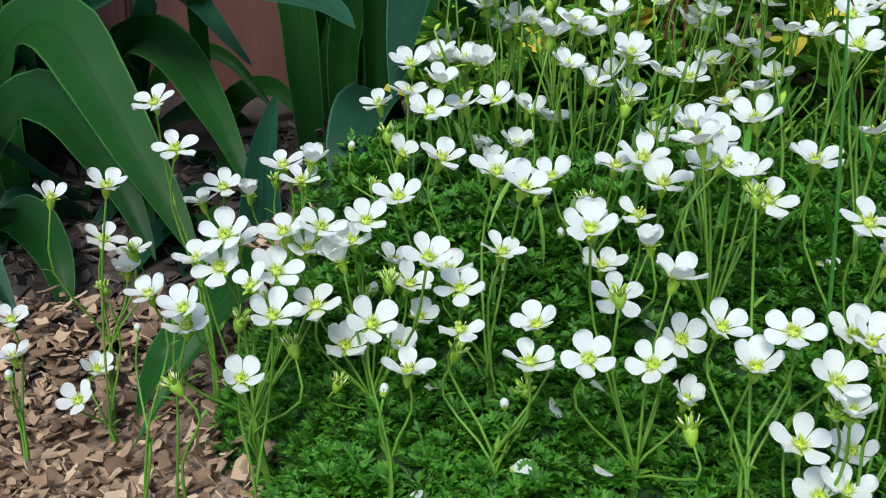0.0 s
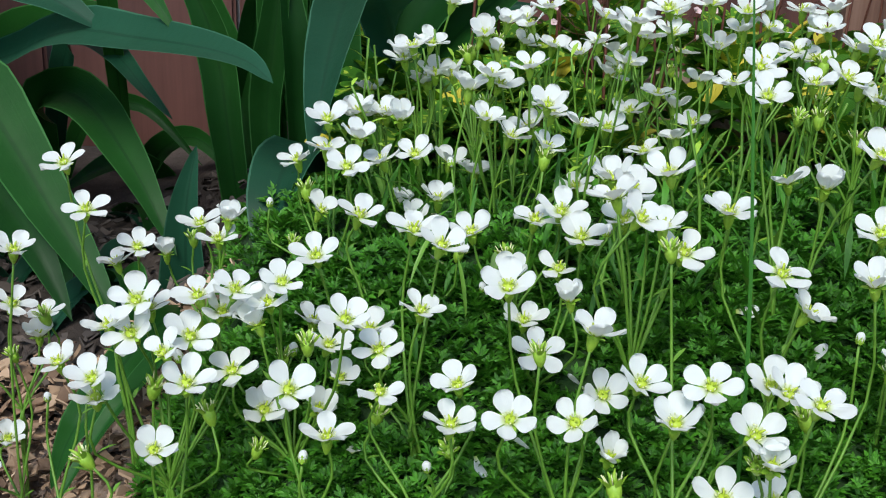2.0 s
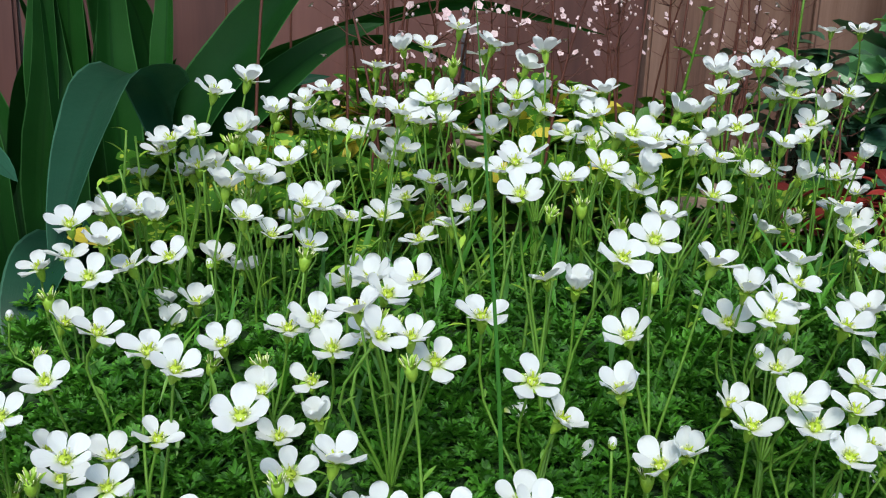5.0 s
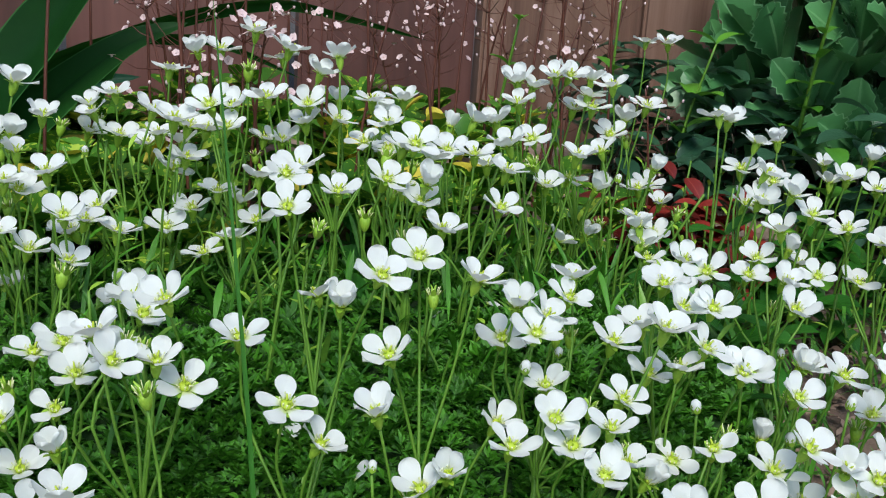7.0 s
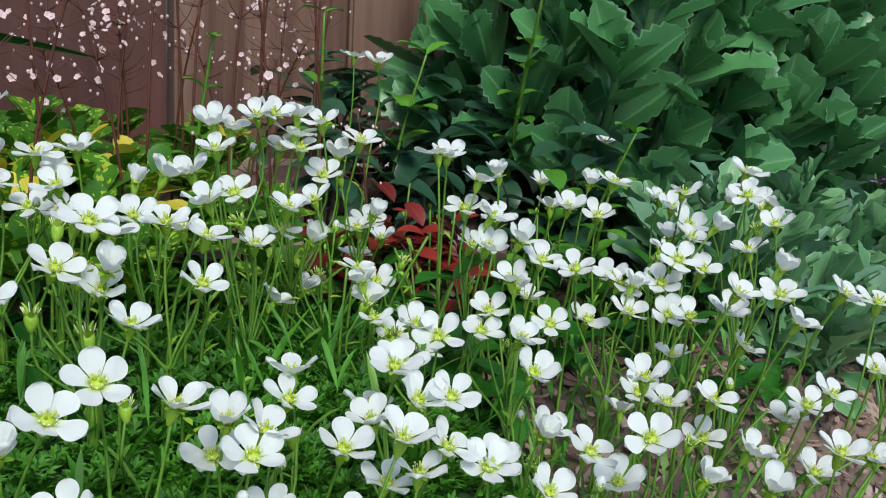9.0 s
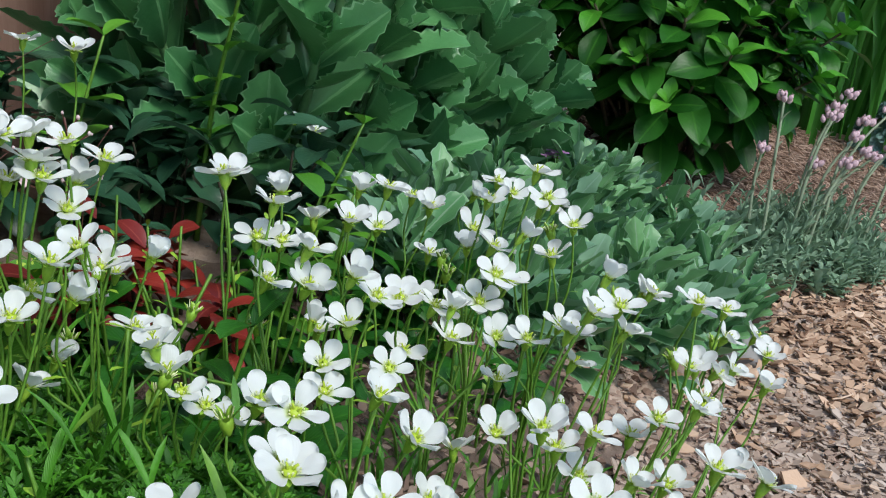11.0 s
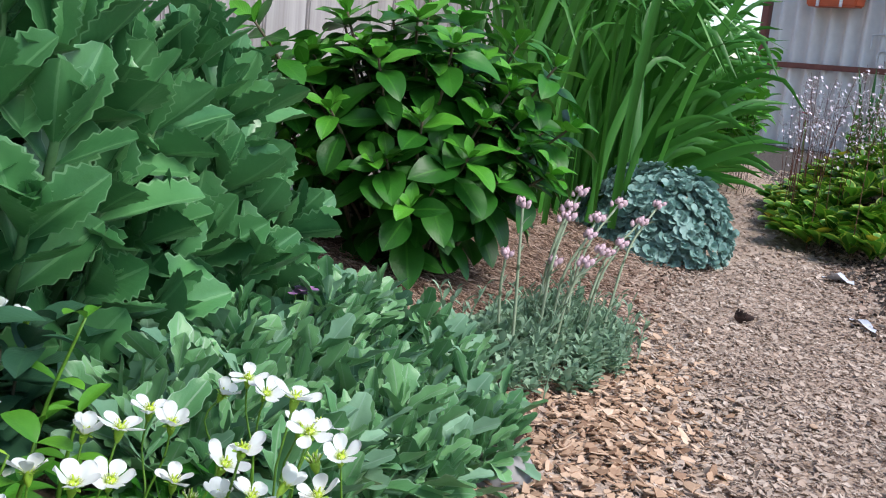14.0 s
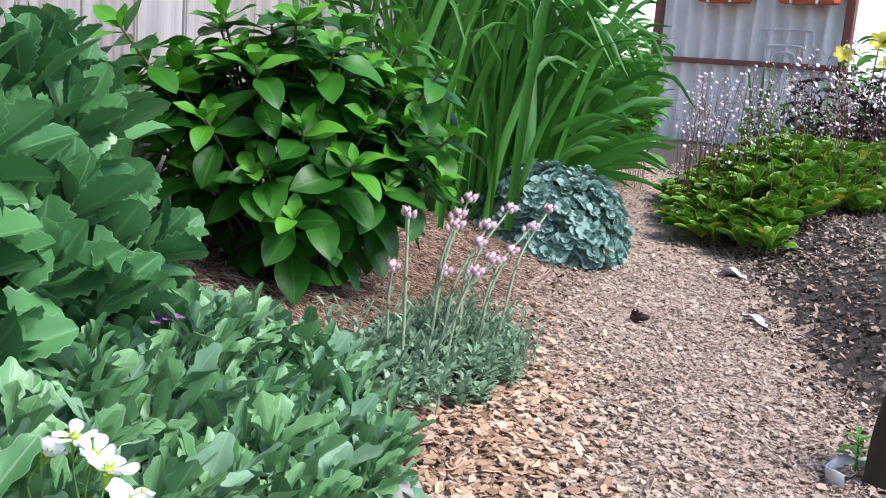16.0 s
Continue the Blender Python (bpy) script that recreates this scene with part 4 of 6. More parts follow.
strap_leaf([(0.02, 0.68, 0.08), (0.022, 0.63, 0.20), (0.012, 0.58, 0.246), (-0.004, 0.535, 0.252), (-0.012, 0.49, 0.232), (-0.016, 0.455, 0.212), (-0.019, 0.426, 0.190)], 0.037, M_STRAP_BLUE, face=(-0.25, -0.62, 0.75), fold=0.35, taper=0.6)
strap_leaf([(-0.02, 0.66, 0.06), (-0.018, 0.60, 0.135), (-0.024, 0.565, 0.165), (-0.036, 0.53, 0.166), (-0.043, 0.505, 0.152), (-0.045, 0.49, 0.135), (-0.042, 0.475, 0.105)], 0.038, M_STRAP_BLUE, face=(-0.3, -0.75, 0.55), fold=0.3, taper=0.5)
strap_leaf([(-0.110, 0.60, 0.02), (-0.107, 0.59, 0.075), (-0.104, 0.585, 0.121), (-0.096, 0.585, 0.160)], 0.033, M_STRAP_BLUE, face=TO_EYE, fold=0.55, taper=0.75, root=0.8)
strap_leaf([(-0.080, 0.62, 0.03), (-0.078, 0.61, 0.07), (-0.072, 0.60, 0.105), (-0.066, 0.59, 0.125)], 0.026, face=TO_EYE, fold=0.5, taper=0.7)
strap_leaf([(-0.276, 0.63, 0.03), (-0.270, 0.60, 0.068), (-0.250, 0.58, 0.072), (-0.225, 0.55, 0.058), (-0.214, 0.53, 0.028)], 0.030, face=(0.2, -0.7, 0.6), fold=0.35)
strap_leaf([(-0.30, 0.77, 0.06), (-0.284, 0.74, 0.147), (-0.256, 0.72, 0.192), (-0.224, 0.70, 0.210), (-0.183, 0.68, 0.224), (-0.14, 0.67, 0.222)], 0.040, face=(0.1, -0.8, 0.5), fold=0.3)
strap_leaf([(-0.33, 0.74, 0.06), (-0.31, 0.70, 0.20), (-0.25, 0.66, 0.245), (-0.19, 0.63, 0.240), (-0.15, 0.61, 0.222)], 0.034, M_STRAP_BLUE, face=(0, -0.7, 0.7), fold=0.3)
strap_leaf([(-0.17, 0.72, 0.12), (-0.16, 0.66, 0.262), (-0.131, 0.60, 0.257), (-0.115, 0.58, 0.244), (-0.100, 0.565, 0.226)], 0.018, face=TO_EYE, fold=0.3, taper=0.6)
# upright leaves in the middle of the clump
strap_leaf([(-0.060, 0.67, 0.05), (-0.063, 0.66, 0.153), (-0.058, 0.65, 0.199), (-0.050, 0.64, 0.26), (-0.045, 0.62, 0.38)], 0.022, face=TO_EYE, fold=0.5)
strap_leaf([(-0.075, 0.69, 0.04), (-0.085, 0.70, 0.144), (-0.092, 0.71, 0.19), (-0.110, 0.72, 0.24), (-0.15, 0.72, 0.33)], 0.026, face=TO_EYE, fold=0.5)
strap_leaf([(-0.040, 0.66, 0.05), (-0.041, 0.645, 0.168), (-0.042, 0.64, 0.215), (-0.046, 0.64, 0.26), (-0.05, 0.63, 0.36)], 0.018, face=(0.3, -0.85, 0.3), fold=0.5)
strap_leaf([(-0.080, 0.67, 0.05), (-0.088, 0.66, 0.15), (-0.093, 0.66, 0.20), (-0.105, 0.66, 0.24), (-0.14, 0.65, 0.31)], 0.024, face=TO_EYE, fold=0.5)
strap_leaf([(-0.050, 0.68, 0.05), (-0.057, 0.67, 0.18), (-0.058, 0.66, 0.24), (-0.054, 0.66, 0.30), (-0.05, 0.65, 0.40)], 0.017, face=(-0.3, -0.85, 0.3), fold=0.5)
strap_leaf([(-0.020, 0.68, 0.06), (-0.014, 0.665, 0.16), (-0.016, 0.66, 0.235), (-0.016, 0.66, 0.285), (-0.012, 0.65, 0.38)], 0.026, face=(0.4, -0.85, 0.2), fold=0.55)
strap_leaf([(0.005, 0.68, 0.07), (0.011, 0.665, 0.19), (0.015, 0.66, 0.253), (0.018, 0.66, 0.30), (0.02, 0.65, 0.40)], 0.017, face=(-0.5, -0.8, 0.2), fold=0.5)
strap_leaf([(-0.035, 0.71, 0.05), (-0.030, 0.71, 0.18), (-0.020, 0.71, 0.27), (-0.005, 0.70, 0.40)], 0.022, face=TO_EYE, fold=0.5)
# the fan over the flower bed
strap_leaf([(0.000, 0.68, 0.08), (0.012, 0.665, 0.175), (0.035, 0.66, 0.224), (0.069, 0.65, 0.269), (0.102, 0.63, 0.313), (0.15, 0.61, 0.37)], 0.040, face=(-0.45, -0.75, 0.45), fold=0.32, taper=0.4)
strap_leaf([(0.012, 0.67, 0.09), (0.030, 0.665, 0.175), (0.055, 0.66, 0.211), (0.085, 0.66, 0.240), (0.117, 0.66, 0.264), (0.150, 0.66, 0.277)], 0.032, face=(-0.35, -0.75, 0.5), fold=0.3, taper=0.5)
strap_leaf([(0.020, 0.74, 0.10), (0.050, 0.73, 0.225), (0.113, 0.72, 0.263), (0.166, 0.71, 0.282), (0.214, 0.70, 0.290), (0.259, 0.70, 0.283), (0.318, 0.70, 0.270)], 0.017, face=(0.1, -0.75, -0.6), fold=0.35, taper=0.75)
strap_leaf([(0.060, 0.75, 0.12), (0.107, 0.74, 0.247), (0.153, 0.73, 0.263), (0.183, 0.72, 0.259), (0.230, 0.71, 0.240)], 0.013, face=(0.1, -0.75, -0.6), fold=0.35, taper=0.7)
strap_leaf([(-0.010, 0.76, 0.08), (0.030, 0.75, 0.19), (0.075, 0.745, 0.225), (0.125, 0.74, 0.235)], 0.026, M_STRAP_BLUE, face=(0, -0.8, 0.5), fold=0.35, taper=0.6)
strap_leaf([(0.00, 0.62, 0.08), (0.03, 0.56, 0.115), (0.07, 0.53, 0.118), (0.12, 0.52, 0.10)], 0.020, face=(0, -0.5, 0.85), fold=0.3, taper=0.7)
# blades lying over the mulch
strap_leaf([(-0.05, 0.56, 0.06), (-0.075, 0.49, 0.092), (-0.104, 0.435, 0.074), (-0.122, 0.415, 0.052), (-0.136, 0.393, 0.030)], 0.013, face=(-0.35, -0.45, 0.8), fold=0.5, taper=0.55)
strap_leaf([(-0.08, 0.57, 0.05), (-0.098, 0.49, 0.088), (-0.124, 0.436, 0.066), (-0.135, 0.428, 0.050), (-0.143, 0.424, 0.028)], 0.019, face=(-0.1, -0.75, 0.6), fold=0.4, taper=0.55)
strap_leaf([(-0.24, 0.68, 0.04), (-0.30, 0.60, 0.13), (-0.27, 0.53, 0.11), (-0.225, 0.49, 0.045)], 0.030, M_STRAP_BLUE)
strap_leaf([(-0.20, 0.82, 0.03), (-0.17, 0.80, 0.10), (-0.13, 0.77, 0.125), (-0.09, 0.73, 0.10)], 0.024, face=TO_EYE, fold=0.4, taper=0.6)
strap_leaf([(-0.26, 0.80, 0.03), (-0.22, 0.79, 0.13), (-0.17, 0.77, 0.15), (-0.12, 0.74, 0.11)], 0.018, face=TO_EYE, fold=0.4, taper=0.6)
strap_leaf([(-0.15, 0.81, 0.04), (-0.165, 0.80, 0.08), (-0.19, 0.77, 0.105), (-0.225, 0.73, 0.09)], 0.030, face=TO_EYE, fold=0.4, taper=0.6)
RS = random.Random(8)
for i in range(30):
    x0, y0 = RS.uniform(-0.46, -0.29), RS.uniform(0.64, 0.82)
    side, reach, h = RS.choice((-1, 1)), RS.uniform(0.03, 0.07), RS.uniform(0.08, 0.40)
    strap_leaf([(x0, y0, 0.03), (x0 + side * reach * 0.25, y0 - 0.01, h * 0.7), (x0 + side * reach * 0.6, y0 - 0.05, h), (x0 + side * reach, y0 - RS.uniform(0.05, 0.12), h * RS.uniform(0.6, 0.9))], RS.uniform(0.026, 0.040), RS.choice((M_STRAP, M_STRAP, M_STRAP_BLUE)), fold=0.4, taper=0.6)
for i in range(40):
    x0, y0 = RS.uniform(-0.32, 0.02), RS.uniform(0.62, 0.82)
    side, reach, h = RS.choice((-1, 1)), RS.uniform(0.03, 0.09), RS.uniform(0.045, 0.085)
    strap_leaf([(x0, y0, 0.03), (x0 + side * reach * 0.3, y0 - 0.02, h * 0.8), (x0 + side * reach * 0.7, y0 - 0.05, h), (x0 + side * reach, y0 - RS.uniform(0.06, 0.12), h * 0.45)], RS.uniform(0.022, 0.036), RS.choice((M_STRAP, M_STRAP_BLUE)), fold=0.4, taper=0.55)
for i in range(14):
    x0, y0 = RS.uniform(-0.10, 0.03), RS.uniform(0.70, 0.80)
    dx, h = RS.uniform(-0.05, 0.04), RS.uniform(0.16, 0.45)
    strap_leaf([(x0, y0, 0.05), (x0 + dx * 0.2, y0, h * 0.5), (x0 + dx * 0.6, y0 - 0.02, h * 0.85), (x0 + dx * 1.3, y0 - 0.05, h)], RS.uniform(0.016, 0.028), face=(RS.uniform(-0.5, 0.5), -0.8, 0.2))


# ---- mottled London pride under the fence, and across the path ----
def spoon(rr, L=0.035, W=0.021):
    return leaf(L * rr.uniform(0.8, 1.2), W * rr.uniform(0.85, 1.15), 0.70, 7, 1, rr.uniform(0.0, 0.7), 0.25, tip=0.55, blunt=1.6)


def pride_leaves(name, spots, zfun, label, seed, L=0.035, W=0.021, mat=M_PRIDE, yellow=0.02, leaves=11, low=0.25, span=1.1):
    rr = random.Random(seed)
    m = Mesh()
    forms = [spoon(rr, L, W) for _ in range(8)]
    for x, y in spots:
        z = zfun(x, y)
        for i in range(leaves):
            a = 2.4 * i + rr.uniform(-0.3, 0.3)
            el = low + span * i / leaves + rr.uniform(-0.15, 0.15)
            m.add(*place(rr.choice(forms), rot(0, 0, a) @ rot(el, rr.uniform(-0.3, 0.3), 0), (x + 0.004 * math.cos(a), y + 0.004 * math.sin(a), z + rr.uniform(-0.004, 0.008)), 1.15 - 0.5 * i / leaves), 1 if rr.random() < yellow else 0)
    return tagged(new(name, m.make(name, [mat, M_YELLOW])), label, "plant", kind="stuff")


RP = random.Random(31)
spots = [(RP.uniform(0.0, 0.42), RP.uniform(0.53, 0.80)) for _ in range(120)]
pride_leaves("london_pride_foliage", spots, lambda x, y: ground_z(x, y) + 0.03 + RP.uniform(0, 0.02), "low rosettes of round green leaves mottled with yellow", 32, yellow=0.05)
spots = [(RP.uniform(0.24, 0.33), RP.uniform(0.62, 0.70)) for _ in range(9)]
pride_leaves("yellowing_rosettes", spots, lambda x, y: ground_z(x, y) + 0.055, "bright yellow mottled rosettes under the fence", 33, yellow=0.25)


def blossom_form(rr, r):
    m = Mesh()
    for i in range(5):
        t = leaf(r, r * 0.95, 0.6, 3, 1, 0.3, 0.2)
        m.add(*place(t, rot(0, 0, 2 * math.pi * i / 5) @ rot(0.45, 0, 0), (0, 0, 0)))
    v, f, uv = ball(r * 0.3, 3, 5)
    m.add(v, f, uv)
    return np.concatenate(m.v), m.f, np.concatenate(m.uv)


def pride_stalk(x, y, h, rr, r=0.00090, tiny=0.0025, count=19, mat=M_TINY, group="london pride flower stalks", dx=None):
    z = ground_z(x, y)
    lx, ly = (rr.gauss(0, 0.022), rr.gauss(-0.005, 0.015)) if dx is None else dx
    pts = curve([(0, 0, 0), (lx * 0.2, ly * 0.2, h * 0.45), (lx * 0.6, ly * 0.6, h * 0.8), (lx, ly, h)], 12)
    m = Mesh()
    m.add(*tube(pts, r * 1.3, r * 0.5, 5))
    s = Mesh()
    form = blossom_form(rr, tiny)
    small = ball(tiny * 0.34, 4, 6, 1.3)
    for i in range(count):
        k = rr.uniform(0.45, 1.0)
        q = pts[min(12, int(k * 12))]
        a, L = rr.uniform(0, 6.28), rr.uniform(0.012, 0.042) * (1.35 - k)
        e = q + Vector((math.cos(a) * L, math.sin(a) * L, L * rr.uniform(0.2, 0.9)))
        m.add(*tube([q, (q + e) / 2 + Vector((0, 0, -0.1 * L)), e], r * 0.35, r * 0.25, 3))
        if rr.random() < 0.45:
            s.add(*place(form, to_dir((rr.gauss(0, 0.5), rr.gauss(-0.6, 0.5), 0.6)), e, rr.uniform(0.8, 1.3)))
        else:
            s.add(*place(small, rot(), e, rr.uniform(0.7, 1.3)))
    ob = thing("flower_stalk", (x, y, z), "thin dark red stalk with a spray of tiny pale pink flowers", "flower", group, mesh=m.make("stalk", [M_STEM_RED]))
    tagged(part("flower_spray", s.make("spray", [mat]), ob, "tiny pale pink blossoms and buds"), kind="stuff")


for i in range(46):
    x = RP.uniform(0.02, 0.47)
    pride_stalk(x, RP.uniform(0.56, 0.80), RP.uniform(0.12, 0.34), RP)

# ---- sprig with fresh leaves against the fence ----
def sprig(x, y, h, pairs, L, mat, label, seed, lean=(0.01, -0.01), W=0.55, stem=M_STEM, r=0.0014):
    rr = random.Random(seed)
    z = ground_z(x, y)
    pts = curve([(0, 0, 0), (lean[0] * 0.3, lean[1] * 0.3, h * 0.5), (lean[0], lean[1], h)], 10)
    ob = thing("leafy_sprig", (x, y, z), label, "plant", mesh=Mesh().add(*tube(pts, r * 1.3, r * 0.6, 5)).make("sprig_stem", [stem]))
    form = Mesh().add(*leaf(L, L * W, 0.55, 7, 2, 0.7, 0.3)).make("sprig_leaf", [mat])
    for i in range(pairs):
        s = 0.35 + 0.65 * i / max(1, pairs - 1)
        q = pts[min(10, int(s * 10))]
        for k in (0, 1):
            a = 1.57 * i + 3.14 * k + rr.uniform(-0.4, 0.4)
            part("leaf", form, ob, "", mat4(rot(0, 0, a) @ rot(rr.uniform(0.3, 0.8), 0, 0), q, rr.uniform(0.75, 1.1) * (1.0 - 0.35 * s)))


sprig(0.352, 0.66, 0.15, 5, 0.026, M_FRESH, "fresh green leafy shoot against the fence", 1, (0.004, -0.03))
sprig(0.458, 0.685, 0.165, 4, 0.030, M_FRESH, "fresh green leafy shoot beside the stonecrop", 2, (-0.01, -0.02))
sprig(0.52, 0.69, 0.14, 4, 0.040, M_FRESH, "young green shoot with oval leaves", 3, (0.015, -0.02))
sprig(0.610, 0.660, 0.19, 7, 0.034, M_FRESH, "tall lime green shoot with narrow leaves before the stonecrop", 14, (-0.03, -0.06), 0.42, r=0.0018)
sprig(0.60, 0.56, 0.12, 4, 0.036, M_FRESH, "green shoot with narrow leaves among the red foliage", 4, (0.01, -0.03), 0.4)
sprig(0.57, 0.52, 0.09, 4, 0.036, M_FRESH, "green shoot with narrow leaves beside the flowers", 5, (-0.01, -0.02), 0.42)
sprig(0.50, 0.50, 0.10, 5, 0.034, M_FRESH, "broad-leaved green shoot among the flower stems", 6, (0.0, -0.02), 0.6)
sprig(0.38, 0.44, 0.08, 4, 0.040, M_HYD, "broad green leaves among the flower stems", 9, (0.01, -0.01), 0.45)


# ---- red-leaved and dark-leaved low shrubs ----
def low_shrub(name, spots, L, W, mat, label, seed, height=0.07, per=9, joined=False):
    rr = random.Random(seed)
    m, twigs = Mesh(), Mesh()
    cx, cy = sum(p[0] for p in spots) / len(spots), sum(p[1] for p in spots) / len(spots)
    org = Vector((cx, cy, ground_z(cx, cy)))
    ob = thing(name, org, label, "shrub")
    forms = [leaf(L * rr.uniform(0.8, 1.2), W * rr.uniform(0.85, 1.15), 0.55, 6, 1, rr.uniform(0.2, 1.2), 0.3) for _ in range(6)]
    meshes = [Mesh().add(*t).make("leaf", [mat]) for t in forms]
    for x, y in spots:
        z = ground_z(x, y)
        h = height * rr.uniform(0.4, 1.0)
        lx, ly = rr.gauss(0, 0.015), rr.gauss(-0.012, 0.012)
        twigs.add(*tube([Vector(q) - org for q in ((x, y, z - 0.01), (x + lx * 0.4, y + ly * 0.4, z + h * 0.6), (x + lx * 0.75, y + ly * 0.75, z + h * 0.75))], 0.0012, 0.0007, 4))
        for i in range(per):
            s = 0.3 + 0.7 * i / per
            a = 2.4 * i + rr.uniform(-0.4, 0.4)
            r3 = rot(0, 0, a) @ rot(rr.uniform(-0.2, 0.9), rr.uniform(-0.3, 0.3), 0)
            q, k, sz = Vector((x + lx * s, y + ly * s, z + h * s)) - org, rr.randrange(6), rr.uniform(0.7, 1.1)
            if joined:
                m.add(*place(forms[k], r3, q, sz))
            else:
                part("leaf", meshes[k], ob, "", mat4(r3, q, sz))
    tagged(part("woody_base", twigs.make("woody_base", [M_TWIG_DARK]), ob), kind="stuff")
    if joined:
        tagged(part("leaves", m.make("leaves", [mat]), ob), kind="stuff")
    return ob


RL = random.Random(77)
low_shrub("red_leaved_shrub", [(RL.gauss(0.460, 0.024), RL.gauss(0.578, 0.018)) for _ in range(13)] + [(RL.gauss(0.485, 0.010), RL.gauss(0.50, 0.010)) for _ in range(2)], 0.023, 0.0145, M_RED, "low shrub with deep red oval leaves", 78, 0.066)
low_shrub("dark_leaved_shrub", [(RL.uniform(0.50, 0.72), RL.uniform(0.58, 0.70)) for _ in range(24)] + [(RL.uniform(0.46, 0.62), RL.uniform(0.68, 0.80)) for _ in range(18)], 0.038, 0.021, M_DARKLEAF, "low shrub with dark glossy green leaves", 79, 0.13)
low_shrub("green_ground_cover", [(RL.uniform(0.36, 0.64), RL.uniform(0.40, 0.58)) for _ in range(30)], 0.028, 0.012, M_HYD, "low green leaves between the flower stems", 80, 0.045)
low_shrub("green_ground_cover", [(RL.uniform(0.02, 0.50), RL.uniform(0.46, 0.62)) for _ in range(48)], 0.026, 0.014, M_HYD, "low green leaves under the flower stems", 81, 0.05, 9, True)


# ---- big stonecrop ----
class Leafage:
    """Leaves of one plant: the first ones singly, the rest joined."""

    def __init__(self, ob, forms, mats, limit=300):
        self.ob, self.forms, self.mats, self.limit, self.n = ob, forms, mats, limit, 0
        self.single = [[Mesh().add(*t).make("leaf", [mt]) for t in forms] for mt in mats]
        self.rest = Mesh()

    def put(self, k, r3, q, s, mat=0, label=""):
        if self.n < self.limit:
            part("leaf", self.single[mat][k], self.ob, label, mat4(r3, q, s))
        else:
            self.rest.add(*place(self.forms[k], r3, q, s), mat)
        self.n += 1

    def close(self):
        if self.rest.n:
            tagged(part("inner_leaves", self.rest.make("inner_leaves", self.mats), self.ob), kind="stuff")


def dome(i, n, low=0.02):
    """The i-th of n ways spread evenly over a dome."""
    z = 1 - (1 - low) * (i + 0.5) / n
    r = math.sqrt(1 - z * z)
    return Vector((r * math.cos(2.4 * i), r * math.sin(2.4 * i), z))


def front_first(ways):
    return sorted(ways, key=lambda d: 0.75 * d.x + 0.6 * d.y - 0.25 * d.z)


RQ = random.Random(90)
SEDUM_FORMS = [leaf(0.068 * RQ.uniform(0.92, 1.08), 0.037 * RQ.uniform(0.88, 1.12), 0.64, 16, 3, RQ.uniform(-0.7, 0.45), RQ.uniform(0.30, 0.62), teeth=1, tip=0.62, wave=0.07, depth=0.105, blunt=1.15) for _ in range(9)]


def stonecrop(cx, cy, stems, rx, ry, height, seed, label):
    """Leaning fleshy stems, each ending in a spray of opposite toothed leaves."""
    rr = random.Random(seed)
    z0 = ground_z(cx, cy)
    ob = thing("stonecrop_plant", (cx, cy, z0), label, "plant", "stonecrop plants")
    lf = Leafage(ob, SEDUM_FORMS, [M_SEDUM])
    for i, d in enumerate(front_first([dome(i, stems, 0.0) for i in range(stems)])):
        k = rr.uniform(0.86, 1.06)
        tip = Vector((d.x * rx, d.y * ry, 0.030 + d.z * height)) * k
        tip.y = min(tip.y, FENCE_Y - 0.07 - cy)
        pts = curve([(tip.x * 0.2, tip.y * 0.2, 0), (tip.x * 0.55, tip.y * 0.55, tip.z * 0.38), (tip.x * 0.88, tip.y * 0.88, tip.z * 0.8), tip], 28)
        part("stem", Mesh().add(*tube(pts[::2], 0.0045, 0.003, 6)).make("stem", [M_SEDUM_STEM]), ob)
        step = sum((pts[n + 1] - pts[n]).length for n in range(28)) / 28
        turn0 = rr.uniform(0, 3.14)
        for lv, back in enumerate((0.0, 0.011, 0.025, 0.043, 0.066, 0.094, 0.124)):
            n = 28 - int(back / step)
            if n < 4:
                break
            q = pts[n]
            way = ((pts[min(28, n + 1)] - pts[n - 3]).normalized() + Vector((d.x, d.y, 0.25)) * 0.35 + Vector((rr.gauss(0, 0.08), rr.gauss(0, 0.08), 0))).normalized()
            fr = to_dir(way, turn0 + 1.57 * lv)
            many = 3 if lv == 0 else 2
            for j in range(many):
                el = (1.36, 1.24, 1.10, 0.94, 0.78, 0.58, 0.40)[lv] + rr.uniform(-0.15, 0.15)
                size = (0.40, 0.62, 0.86, 1.0, 1.05, 1.0, 0.92)[lv] * rr.uniform(0.86, 1.12)
                if cy + q.y > FENCE_Y - 0.10:
                    size *= 0.6
                lf.put(rr.randrange(9), fr @ rot(0, 0, 2 * math.pi * j / many + rr.uniform(-0.2, 0.2)) @ rot(el, rr.uniform(-0.2, 0.2), 0), q, size)
    lf.close()


stonecrop(0.75, 0.715, 64, 0.16, 0.13, 0.31, 101, "large bushy stonecrop with fleshy toothed grey-green leaves")
stonecrop(0.95, 0.70, 66, 0.15, 0.13, 0.258, 102, "tall bushy stonecrop with fleshy toothed leaves beside the pale fence")

# ---- grey-green rock cress mat ----
RA = random.Random(120)
cress = thing("rock_cress_mat", (0.95, 0.49, 0.0), "spreading mat of grey-green spoon-shaped leaves at the path edge", "plant")
am = Mesh()
forms = [leaf(0.060 * RA.uniform(0.8, 1.2), 0.0185 * RA.uniform(0.8, 1.25), 0.72, 14, 2, RA.uniform(-0.4, 0.8), RA.uniform(0.25, 0.7), tip=0.62, stalk=0.24, depth=RA.uniform(0.10, 0.26), wave=0.20, lobes=RA.uniform(3.0, 4.4), blunt=1.4) for _ in range(14)]
